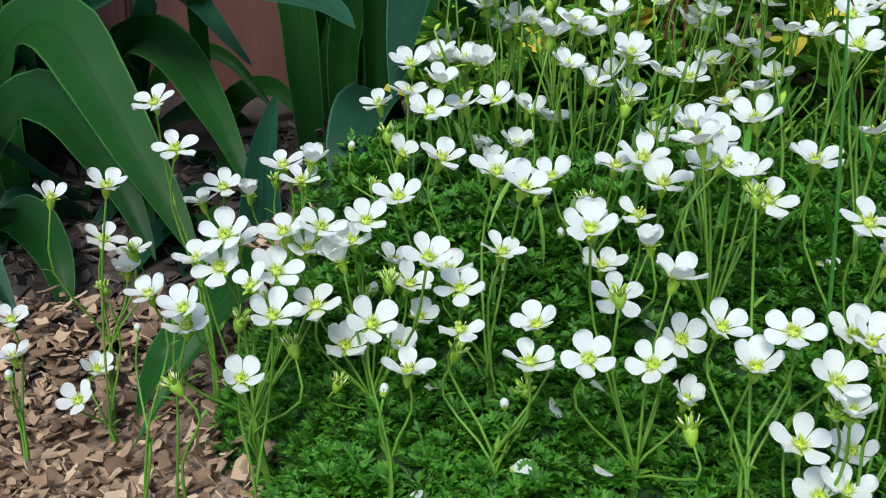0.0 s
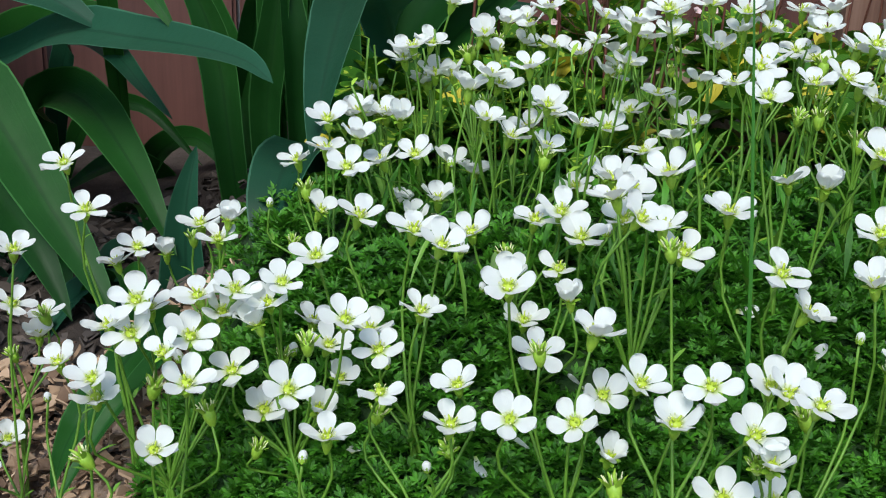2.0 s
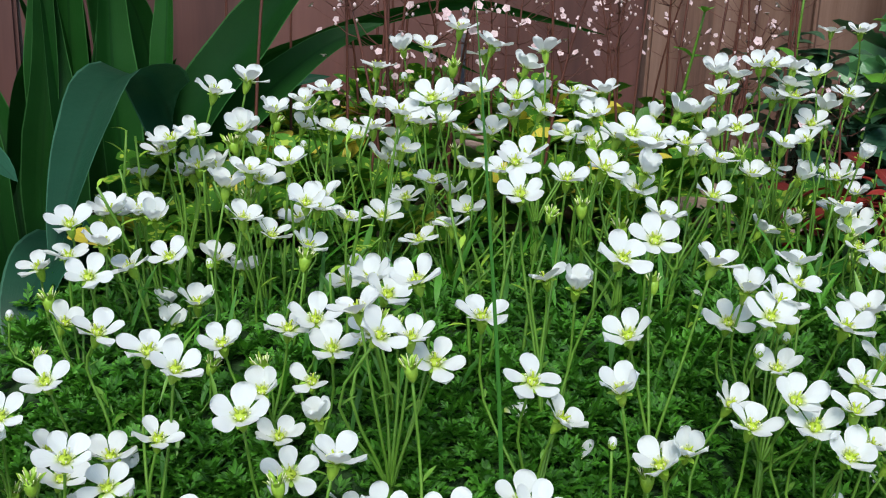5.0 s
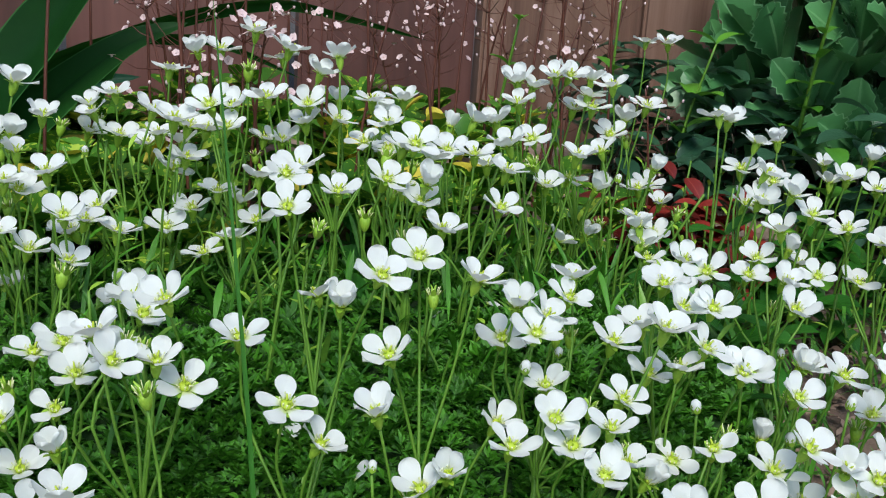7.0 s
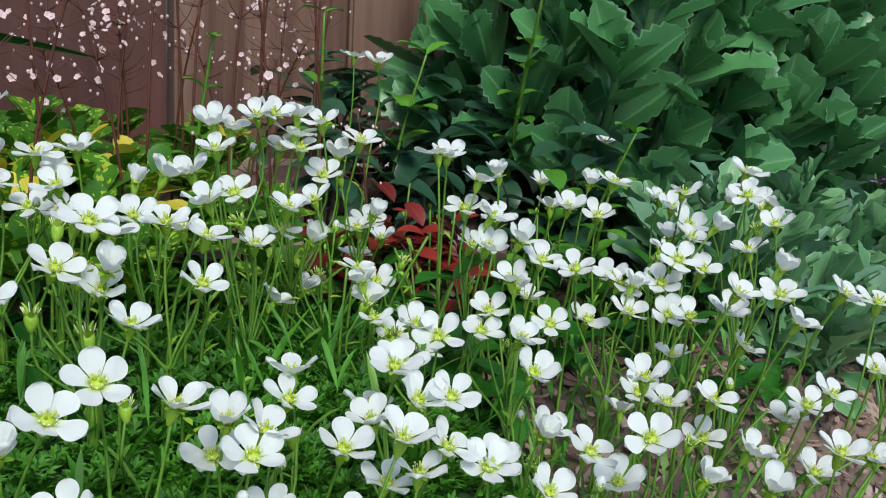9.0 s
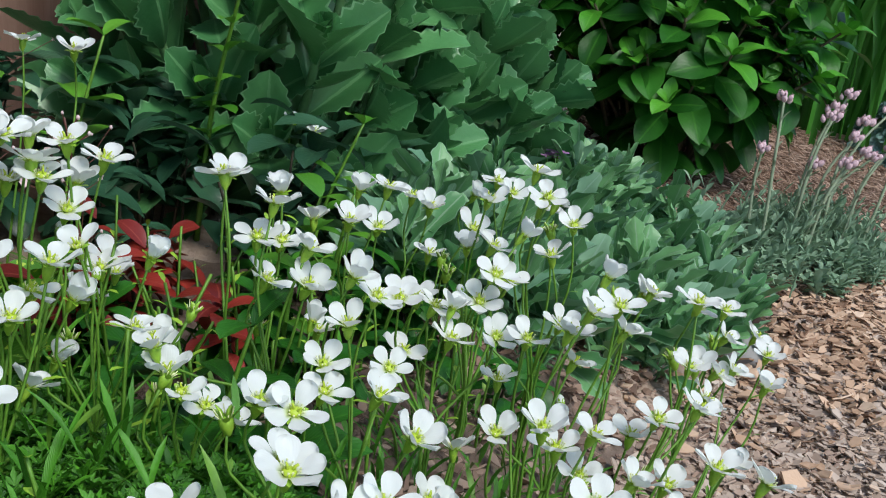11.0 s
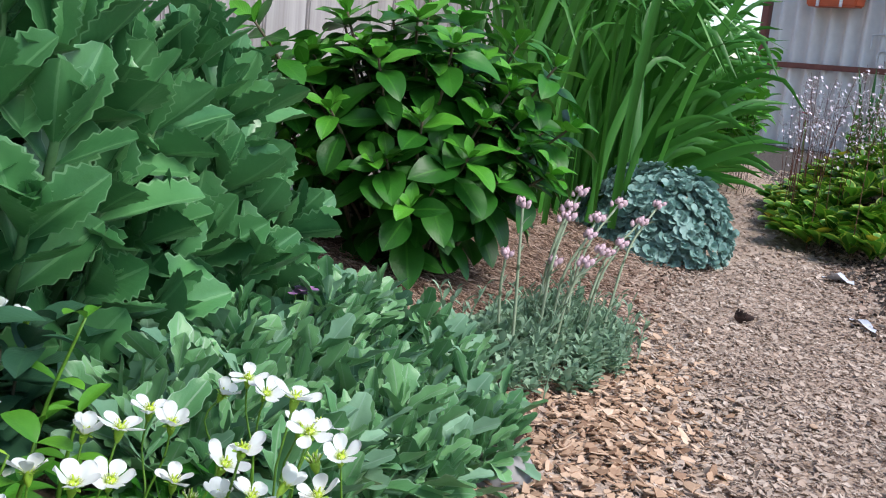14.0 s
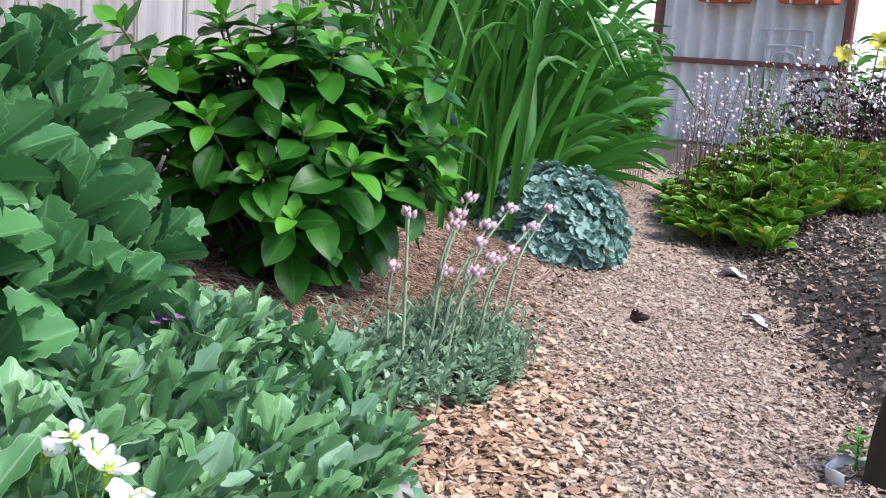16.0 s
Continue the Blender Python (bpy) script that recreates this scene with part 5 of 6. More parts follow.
blades = [Mesh().add(*t).make("cress_leaf", [M_ARAB if k % 6 else M_ARAB_GREY]) for k, t in enumerate(forms)]
placed = single = 0
while placed < 300:
    x, y = RA.uniform(0.62, 1.26), RA.uniform(0.32, 0.64)
    lump = noise.noise((x * 14, y * 14, 5))
    e = ((x - 0.96) / 0.27) ** 2 + ((y - 0.487 + 0.10 * (x - 0.9)) / 0.110) ** 2 + 0.3 * lump
    e = min(e, ((x - 0.78) / 0.15) ** 2 + ((y - 0.485) / 0.085) ** 2 + 0.45 * lump)
    if e > 1:
        continue
    placed += 1
    h = 0.026 * smooth(0.46, 0.56, y) + 0.018 * (1 - e) ** 0.5 + 0.010 * lump + RA.uniform(0.0, 0.018) + (0.03 if RA.random() < 0.04 else 0)
    z = ground_z(x, y) + max(0.008, h)
    bx, by = x + RA.gauss(0, 0.010), y + RA.gauss(0, 0.010)
    am.add(*tube([Vector(q) - cress.location for q in ((x, y, ground_z(x, y) - 0.005), ((x + bx) / 2, (y + by) / 2, z * 0.6 + 0.4 * ground_z(x, y)), (bx, by, z))], 0.0018, 0.0012, 4))
    for i in range(9):
        a = 2.4 * i + RA.uniform(-0.5, 0.5)
        k, r3, sz = RA.randrange(14), rot(0, 0, a) @ rot(RA.uniform(0.1, 0.75) + 0.11 * i, RA.uniform(-0.5, 0.5), 0), RA.uniform(0.6, 1.1) * (1.08 - 0.05 * i)
        q = Vector((bx, by, z - 0.012 + 0.003 * i)) - cress.location
        if 0.80 < x < 1.10 and y < 0.50 and i > 4 and single < 300:
            part("leaf", blades[k], cress, "", mat4(r3, q, sz))
            single += 1
        else:
            am.add(*place(forms[k], r3, q, sz), 0 if k % 6 else 1)
tagged(part("foliage", am.make("rock_cress", [M_ARAB, M_ARAB_GREY]), cress), kind="stuff")


def mauve_flower(x, y, z, seed):
    rr = random.Random(seed)
    g = ground_z(x, y)
    ob = thing("mauve_flower", (x, y, g), "small mauve four-petalled flower above grey-green leaves", "flower", "mauve flowers", mesh=Mesh().add(*tube(curve([(0, 0, 0), (0.002, 0.002, (z - g) * 0.5), (0, 0, z - g)], 5), 0.001, 0.0008, 4)).make("stem", [M_STEM]))
    form = Mesh().add(*leaf(0.012, 0.0095, 0.6, 4, 1, 0.3, 0.1)).make("petal", [M_MAUVE])
    for i in range(4):
        part("petal", form, ob, "", mat4(rot(0, 0, 1.57 * i) @ rot(0.25, 0, 0), Vector((0, 0, z - g)), rr.uniform(0.85, 1.1)))


for i, (x, y, z) in enumerate([(0.945, 0.552, 0.163), (0.955, 0.566, 0.155), (0.95, 0.557, 0.138), (0.94, 0.560, 0.160), (0.80, 0.60, 0.155), (0.81, 0.605, 0.15)]):
    mauve_flower(x, y - 0.018, z + 0.024, i)

# ---- pussytoes ----
pm = Mesh()
forms = [leaf(0.019 * RA.uniform(0.8, 1.2), 0.0085, 0.68, 4, 1, RA.uniform(-0.2, 0.6), 0.35, tip=0.8) for _ in range(5)]
placed = 0
while placed < 480:
    x, y = RA.uniform(1.16, 1.68), RA.uniform(0.24, 0.50)
    e = ((x - 1.41) / 0.20) ** 2 + ((y - 0.392 + 0.30 * (x - 1.36)) / 0.088) ** 2 + 0.3 * noise.noise((x * 12, y * 12, 2))
    if e > 1:
        continue
    placed += 1
    z = ground_z(x, y) + 0.040 * (1 - e) ** 0.5 + RA.uniform(0, 0.018)
    for i in range(8):
        pm.add(*place(RA.choice(forms), rot(0, 0, 2.4 * i) @ rot(0.15 + 0.14 * i, 0, 0), (x, y, z), RA.uniform(0.7, 1.2)))
for i in range(170):
    x, y = RA.gauss(1.43, 0.075), RA.gauss(0.0, 0.036)
    y += 0.40 - 0.30 * (x - 1.36)
    h = RA.uniform(0.045, 0.095)
    lx, ly = RA.gauss(0.008, 0.012), RA.gauss(-0.008, 0.012)
    g = ground_z(x, y)
    pts = curve([(x, y, g), (x + lx * 0.4, y + ly * 0.4, g + h * 0.55), (x + lx, y + ly, g + h)], 9)
    pm.add(*tube(pts, 0.0014, 0.0010, 4))
    for k in range(2, 10):
        pm.add(*place(RA.choice(forms), rot(0, 0, 2.4 * k + RA.uniform(-0.4, 0.4)) @ rot(RA.uniform(0.7, 1.15), 0, 0), pts[k], RA.uniform(0.7, 1.1)))
tagged(new("pussytoes_mat", pm.make("pussytoes", [M_ANT])), "low silvery green mat of small leaves at the path edge", "plant", kind="stuff")
PINK_FORMS = []
for k in range(3):
    rr = random.Random(60 + k)
    form = Mesh()
    v, f, uv = ball(0.0034, 5, 7, 1.3)
    form.add(v, f, uv, 0)
    for i in range(22):
        form.add(*place(leaf(0.0034 * rr.uniform(0.7, 1.2), 0.0020, 0.6, 2, 1, rr.uniform(-0.6, 0.4), 0.2), rot(0, 0, 2.4 * i) @ rot(0.75 + 0.03 * i, 0, 0), (0, 0, rr.uniform(0.001, 0.0035))))
    PINK_FORMS.append(form.make("pink_head", [M_PINK, M_ANT_STALK]))


def pussytoe(x, y, z, seed):
    rr = random.Random(seed)
    bx, by = min(1.50, x * 0.6 + 1.36 * 0.4) + rr.uniform(-0.04, 0.02), y * 0.5 + 0.375 * 0.5 + 0.022 + rr.uniform(-0.02, 0.02)
    g = ground_z(bx, by)
    top = Vector((x - bx, y - by, z - g))
    w = Vector((rr.gauss(0, 0.004), rr.gauss(0, 0.004), 0))
    pts = curve([(0, 0, 0), top * 0.3 * 0.8 + Vector((0, 0, top.z * 0.06)) + w, (top.x * 0.5, top.y * 0.5, top.z * 0.72), top], 12)
    m = Mesh().add(*tube(pts, 0.0024, 0.0015, 6))
    t = leaf(0.020, 0.0042, 0.45, 4, 1, 0.5, 0.3)
    for i in range(10):
        q = pts[1 + i]
        m.add(*place(t, to_dir(pts[i + 2] - pts[i]) @ rot(0, 0, 2.4 * i) @ rot(1.12, 0, 0), q, rr.uniform(0.6, 1.0)))
    ob = thing("pussytoes_flower", (bx, by, g), "pale felted stalk topped with a cluster of dusty pink heads", "flower", "pussytoes flowers", mesh=m.make("stalk", [M_ANT_STALK]))
    up = (pts[-1] - pts[-2]).normalized()
    for i in range(rr.choice((5, 6, 7))):
        a, r = 2.4 * i, 0.0041 * math.sqrt(i) * rr.uniform(0.9, 1.3)
        d = Vector((math.cos(a), math.sin(a), 0))
        part("flower_head", rr.choice(PINK_FORMS), ob, "", mat4(to_dir(up + d * 0.6 + Vector((0, 0, 0.3))), top + d * r + Vector((0, 0, 0.003 - 0.0012 * i + rr.uniform(-0.001, 0.002))), rr.uniform(0.85, 1.25)))


for i, (x, y, z) in enumerate([(1.315, 0.409, 0.236), (1.40, 0.362, 0.214), (1.44, 0.365, 0.222), (1.542, 0.307, 0.222), (1.60, 0.255, 0.219), (1.56, 0.275, 0.198), (1.47, 0.33, 0.208), (1.43, 0.335, 0.19),
                               (1.40, 0.315, 0.176), (1.46, 0.295, 0.178), (1.30, 0.42, 0.175), (1.50, 0.36, 0.236), (1.44, 0.31, 0.168), (1.37, 0.33, 0.165), (1.42, 0.375, 0.15)]):
    pussytoe(x, y, z, 200 + i)

# ---- leafy shrub by the pale fence ----
RQ = random.Random(310)
HYD_FORMS = [leaf(0.078 * RQ.uniform(0.9, 1.1), 0.041 * RQ.uniform(0.85, 1.15), 0.52, 10, 2, RQ.uniform(0.1, 1.1), RQ.uniform(0.1, 0.35), tip=0.85, stalk=0.09, wave=0.10) for _ in range(7)]


def leafy_shrub(cx, cy, stems, seed):
    """Thin woody stems with opposite oval leaves and upright young tips."""
    rr = random.Random(seed)
    z0 = ground_z(cx, cy)
    ob = thing("leafy_shrub", (cx, cy, z0), "bushy shrub with bright green oval leaves and lighter young tips", "shrub")
    lf = Leafage(ob, HYD_FORMS, [M_HYD, M_HYD_YOUNG])
    tips = []
    for d in front_first([dome(i, stems, 0.13) for i in range(stems)]):
        slim = 0.70 + 0.30 * smooth(0.1, 0.5, d.z)
        tips.append(Vector((d.x * 0.22 * slim, d.y * 0.235 * slim, 0.080 + d.z * 0.285)) * rr.uniform(0.84, 1.12))
    tips += [Vector((0.0, 0.20, 0.30)), Vector((-0.05, 0.20, 0.25)), Vector((-0.12, 0.13, 0.29)), Vector((-0.02, -0.12, 0.30)), Vector((-0.15, 0.19, 0.30)), Vector((-0.17, 0.185, 0.265)), Vector((-0.10, 0.17, 0.20)), Vector((-0.13, 0.06, 0.30)), Vector((-0.10, -0.04, 0.31)), Vector((-0.06, -0.17, 0.24)), Vector((-0.05, -0.22, 0.17)), Vector((-0.19, 0.0, 0.17)), Vector((-0.20, -0.06, 0.12)),
             Vector((-0.21, 0.17, 0.34)), Vector((0.0, -0.205, 0.32)), Vector((0.0, -0.235, 0.235)), Vector((-0.04, -0.07, 0.37)), Vector((-0.05, 0.10, 0.37)), Vector((-0.08, 0.02, 0.36)), Vector((-0.05, -0.15, 0.28))]
    for i, tip in enumerate(tips):
        tip.y = min(tip.y, FENCE_Y - 0.07 - cy)
        pts = curve([(tip.x * 0.25, tip.y * 0.25, -0.02), (tip.x * 0.52, tip.y * 0.52, max(tip.z * 0.5, 0.03)), (tip.x * 0.83, tip.y * 0.83, max(tip.z * 0.84, 0.04)), tip], 24)
        part("stem", Mesh().add(*tube(pts[::2], 0.0030, 0.0018, 6)).make("stem", [M_TWIG]), ob)
        step = sum((pts[n + 1] - pts[n]).length for n in range(24)) / 24
        turn0 = rr.uniform(0, 3.14)
        fresh = tip.z > 0.10 or rr.random() < 0.3
        for lv, back in enumerate((0.0, 0.008, 0.026, 0.055, 0.09, 0.13, 0.175)):
            n = 24 - int(back / step)
            if n < 5:
                break
            q = pts[n]
            way = ((pts[min(24, n + 1)] - pts[n - 3]).normalized() + Vector((0, 0, 0.6))).normalized()
            fr = to_dir(way, turn0 + 1.57 * lv + rr.uniform(-0.2, 0.2))
            for j in (0, 1):
                el = (1.22, 0.90, 0.50, 0.22, 0.0, -0.12, -0.2)[lv] + rr.uniform(-0.22, 0.22)
                size = (0.36, 0.58, 0.84, 1.02, 1.08, 1.05, 0.95)[lv] * rr.uniform(0.84, 1.12)
                young = 1 if fresh and (lv < 2 or (lv == 2 and rr.random() < 0.5)) else 0
                lf.put(rr.randrange(7), fr @ rot(0, 0, 3.14 * j + rr.uniform(-0.2, 0.2)) @ rot(el, rr.uniform(-0.3, 0.3), 0), q, size, young, "bright young leaf" if young else "")
    lf.close()


leafy_shrub(1.60, 0.63, 50, 301)

# ---- blue-green stonecrop mound ----
bm2 = Mesh()
disc = [leaf(0.0225 * RA.uniform(0.85, 1.15), 0.0215, 0.58, 6, 1, RA.uniform(-0.6, 0.3), 0.3, tip=0.5, blunt=1.5) for _ in range(5)]
BX, BY = 2.42, 0.265
BZ = ground_z(BX - 0.1, BY - 0.05)
for i in range(1150):
    u, c = RA.uniform(0, 6.28), RA.uniform(0.0, 1.0)
    sv = math.sqrt(1 - c * c) ** 0.8
    k = 1 + 0.22 * noise.noise((3.5 * math.cos(u), 3.5 * math.sin(u), 5 * c))
    x, y, z = 0.165 * sv * math.cos(u) * k, 0.165 * sv * math.sin(u) * k, 0.175 * c ** 0.85 * k
    n = to_dir((x, y + RA.gauss(0, 0.04), z * 0.8 + 0.06 + RA.gauss(0, 0.04)))
    q = Vector((BX + x, BY + y, BZ + 0.006 + z + RA.uniform(-0.012, 0.016)))
    for j in range(6):
        bm2.add(*place(RA.choice(disc), n @ rot(0, 0, 1.05 * j + RA.uniform(-0.2, 0.2)) @ rot(0.30 + 0.19 * j, 0, 0), q, RA.uniform(0.66, 0.96) * (1.1 - 0.09 * j)))
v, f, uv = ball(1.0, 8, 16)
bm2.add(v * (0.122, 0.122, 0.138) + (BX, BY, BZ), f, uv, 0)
tagged(new("blue_stonecrop_mound", bm2.make("blue_mound", [M_BLUE, M_MOSS_SHADE])), "rounded mound of small blue-green fleshy leaves beside the path", "plant", kind="stuff")

# ---- tall clump of long grassy leaves ----
clump = thing("daylily_clump", (2.62, 0.50, 0.08), "tall clump of long arching grassy green leaves", "plant")
RD = random.Random(400)
back = Mesh()
for i in range(300):
    bx, by = RD.gauss(0, 0.22), RD.gauss(0.04, 0.10)
    az = RD.uniform(-2.8, 0.4) if RD.random() < 0.6 else RD.uniform(0, 6.28)
    L = RD.uniform(0.5, 0.85)
    c, s = math.cos(az), math.sin(az)
    out = RD.uniform(0.10, 0.55) * L
    top = RD.uniform(0.60, 0.95) * L
    drop = RD.uniform(0.0, 0.5) * top * (out / L) * 1.6
    p = [Vector((bx, by, 0)), Vector((bx + c * out * 0.15, by + s * out * 0.15, top * 0.5)), Vector((bx + c * out * 0.5, by + s * out * 0.5, top * 0.92)), Vector((bx + c * out, by + s * out, top - drop))]
    for q in p:
        q.y = min(q.y, FENCE_Y - 0.04 - clump.location.y)
    m = Mesh().add(*strap(p, RD.uniform(0.014, 0.024), (RD.gauss(0, 0.5), RD.gauss(0, 1), RD.gauss(0, 0.7)), 12, 0.4, 0.6, 0.8, 1))
    if i < 170:
        part("leaf", m.make("blade", [M_DAY]), clump)
    else:
        back.add(np.concatenate(m.v), m.f, np.concatenate(m.uv))
tagged(part("inner_leaves", back.make("inner_leaves", [M_DAY]), clump), kind="stuff")
# the side towards the path: fans of sword-shaped leaves that lean out over it
for i in range(130):
    az = RD.gauss(-1.62, 0.36)
    bx, by = RD.uniform(-0.12, 0.40), RD.uniform(-0.20, 0.06)
    c, s = math.cos(az), math.sin(az)
    rise = RD.uniform(0.05, 1.0)
    reach = RD.uniform(0.26, 0.42) * (1.0 - 0.30 * rise) + 0.10 * RD.random()
    reach = min(reach, 0.56 + by)
    h = 0.05 + 0.54 * rise * RD.uniform(0.8, 1.05)
    sag = RD.choice((0.02, 0.05, 0.30)) * h
    p = [Vector((bx, by, 0)), Vector((bx + c * reach * 0.35, by + s * reach * 0.35, h * 0.62)), Vector((bx + c * reach * 0.75, by + s * reach * 0.75, h)), Vector((bx + c * reach, by + s * reach, h * 1.06 - sag))]
    part("leaf", Mesh().add(*strap(p, RD.uniform(0.016, 0.028), (RD.gauss(0, 0.3), RD.gauss(0, 0.3), 1), 12, 0.3, 0.55, 0.8, 1)).make("blade", [M_DAY]), clump, "sword-shaped leaf leaning over the path")

# ---- across the path: mottled rosettes with a haze of tiny flowers ----
spots, lifts = [], {}
while len(spots) < 460:
    x, y = RP.uniform(2.5, 3.9), RP.uniform(-1.05, 0.0)
    d = min(0.8 * (-0.235 + 0.62 * (min(x, 2.86) - 2.56) - 0.08 * max(0, x - 2.86) - y), 0.6 * (x - 2.55 - 1.2 * max(0, -0.22 - y))) + 0.02 * noise.noise((x * 9, y * 9, 1))
    if d > 0 and (d < 0.12 or RP.random() < 0.45):
        spots.append((x, y))
        lifts[(x, y)] = 0.010 + 0.115 * smooth(-0.01, 0.18, d)
pride_leaves("mottled_rosettes", spots, lambda x, y: ground_z(x, y) + lifts[(x, y)] + RP.uniform(-0.012, 0.018), "low mound of yellow-mottled green rosettes beside the path", 34, 0.060, 0.044, M_PRIDE_LIGHT, 0.02, 8, 0.55, 0.80)
for i in range(135):
    x, y = RP.choice(spots)
    pride_stalk(x, y, RP.uniform(0.30, 0.48), RP, 0.0009, 0.0054, 18, M_TINYW, "flower stalks across the path", (RP.gauss(0, 0.03), RP.gauss(0, 0.03)))
low_shrub("purple_leaved_shrub", [(RL.uniform(3.7, 4.3), RL.uniform(-1.1, -0.56)) for _ in range(80)], 0.06, 0.035, M_PURPLE, "dark purple-leaved shrub behind the pale flowers", 82, 0.50, 14, True)
YELLOW_PETAL = Mesh().add(*leaf(0.050, 0.030, 0.55, 6, 1, 0.9, 0.2)).make("petal", [M_YELLOW])


def yellow_bloom(x, y, z, seed):
    rr = random.Random(seed)
    g = ground_z(x, y)
    ob = thing("yellow_flower", (x, y, g), "bright yellow open bloom on a tall green stem", "flower", "yellow flowers", mesh=Mesh().add(*tube(curve([(0, 0, 0), (0.01, 0.01, (z - g) * 0.5), (0, 0, z - g)], 8), 0.004, 0.003, 5)).make("stem", [M_STEM]))
    turn = to_dir((-0.8, 0.2, 0.5))
    for k in range(6):
        part("petal", YELLOW_PETAL, ob, "", mat4(turn @ rot(0, 0, 1.047 * k) @ rot(0.75, 0, 0), Vector((0, 0, z - g)), rr.uniform(0.85, 1.1)))


for k, (x, y, z) in enumerate([(4.2, -0.73, 0.57), (4.3, -0.88, 0.63), (4.35, -0.96, 0.60), (4.25, -0.92, 0.55), (4.4, -1.02, 0.66)]):
    yellow_bloom(x, y, z, 90 + k)
low_shrub("garden_greenery", [(RL.uniform(4.4, 6.5), RL.uniform(-1.6, -0.7)) for _ in range(90)], 0.08, 0.045, M_FRESH, "pale green garden plants farther along the path", 84, 0.40, 12, True)
low_shrub("bright_border_plants", [(RL.uniform(4.0, 4.7), RL.uniform(-0.06, 0.30)) for _ in range(50)], 0.08, 0.045, M_HYD_YOUNG, "bright green leafy plants beyond the grassy clump", 87, 0.66, 14, True)
low_shrub("leafy_border_plants", [(RL.uniform(3.4, 4.8), RL.uniform(0.22, 0.75)) for _ in range(100)], 0.09, 0.05, M_HYD, "green leafy plants behind the grassy clump", 85, 1.0, 16, True)

low_shrub("yellow_plant_leaves", [(RL.uniform(4.2, 4.9), RL.uniform(-1.25, -0.76)) for _ in range(46)], 0.07, 0.04, M_FRESH, "green leaves under the bright yellow blooms", 86, 0.66, 10, True)
pink = thing("pink_flower", (5.6, -0.40, 0.0), "single deep pink bloom beside the path", "flower", mesh=Mesh().add(*tube(curve([(0, 0, 0), (0.01, 0.01, 0.15), (0, 0.02, 0.30)], 6), 0.004, 0.003, 5)).make("stem", [M_STEM]))
petal = Mesh().add(*leaf(0.045, 0.036, 0.6, 4, 1, 0.4, 0.2)).make("pink_petal", [M_HOTPINK])
for i in range(7):
    part("petal", petal, pink, "", mat4(rot(0, 0, 0.9 * i) @ rot(0.4, 0, 0), Vector((0, 0.02, 0.30))))
bulb = thing("grey_leaved_clump", (5.2, -0.62, 0.0), "small clump of upright grey-green blades near the shed", "plant")
for i in range(11):
    a, r = 0.57 * i, RL.uniform(0.04, 0.14)
    p = [Vector((0.02 * math.cos(a), 0.02 * math.sin(a), 0)), Vector((r * 0.4 * math.cos(a), r * 0.4 * math.sin(a), 0.26)), Vector((r * math.cos(a), r * math.sin(a), RL.uniform(0.42, 0.60)))]
    part("leaf", Mesh().add(*strap(p, 0.030, (math.sin(a), -math.cos(a), 0), 8, 0.4, 0.6, 0.8, 1)).make("blade", [M_SEDUM]), bulb)

# ---- loose wood chips, needles, crumbs ----
RC = random.Random(500)


def chip(m, x, y, size, rr, lift=0.004, flat=0.35, sides=(4, 4, 5, 5), slim=(0.32, 0.9), rough=0.62):
    """A thin curled splinter of wood with a broken outline."""
    n = rr.choice(sides)
    a0 = rr.uniform(0, 6.28)
    el = rr.uniform(*slim)
    ring = []
    for k in range(n):
        a = a0 + 2 * math.pi * (k + rr.uniform(-0.3, 0.3)) / n
        r = size / 2 * rr.uniform(rough, 1.18)
        ring.append((math.cos(a) * r, math.sin(a) * r * el))
    curl, cup = rr.uniform(-0.25, 0.5) / size, rr.uniform(-0.5, 0.5) / size
    th = size * rr.uniform(0.04, 0.10)
    r3 = rot(rr.gauss(0, flat), rr.gauss(0, flat), rr.uniform(0, 6.28))
    v = np.array([(p, q, th + curl * p * p + cup * q * q) for p, q in ring] + [(p, q, curl * p * p + cup * q * q) for p, q in ring]) @ r3.T
    v += (x, y, ground_z(x, y) + lift * rr.uniform(0.2, 1.4))
    f = [tuple(range(n))] + [(k, n + k, n + (k + 1) % n, (k + 1) % n) for k in range(n)]
    m.add(v, f)


cm = Mesh()
done = 0
while done < 46000:
    x, y = RC.uniform(0.5, 2.5), RC.uniform(-0.36, 0.42)
    if y > bank(x) + 0.03 + 0.03 * noise.noise((x * 8, y * 8, 0)) or (y < -0.17 - 0.06 * noise.noise((x * 5, 0, 9)) and RC.random() < 0.95):
        continue
    if RC.random() > 1.25 - 0.35 * x:
        continue
    size = RC.uniform(0.003, 0.007) if RC.random() < 0.62 else RC.uniform(0.007, 0.0155)
    chip(cm, x, y, size * (1.25 if x < 1.5 and y > 0.05 and RC.random() < 0.3 else 1.0), RC, 0.005, 0.30, (4, 5, 5, 6), (0.25, 0.9))
    done += 1
for i in range(7000):
    x = 2.3 + 3.2 * RC.random() ** 1.4
    chip(cm, x, RC.uniform(-0.5, 0.25), RC.uniform(0.008, 0.020), RC)
lm, lm2 = Mesh(), Mesh()
for i in range(11000):
    x, y = RC.uniform(-0.42, 0.0), RC.uniform(0.20, 0.53)
    if i % 5 < 3:
        chip(lm, x, y, RC.uniform(0.003, 0.009), RC, 0.010, 0.45, (4, 5, 5, 6), (0.3, 0.9))
    else:
        chip(lm, x, y, RC.uniform(0.007, 0.016), RC, 0.014, 0.45, (7, 8, 9), (0.42, 0.95), 0.42)
tagged(new("bark_mulch", lm.make("mulch", [M_MULCH], False)), "curled brown bark mulch under the strap leaves", "mulch", kind="stuff")
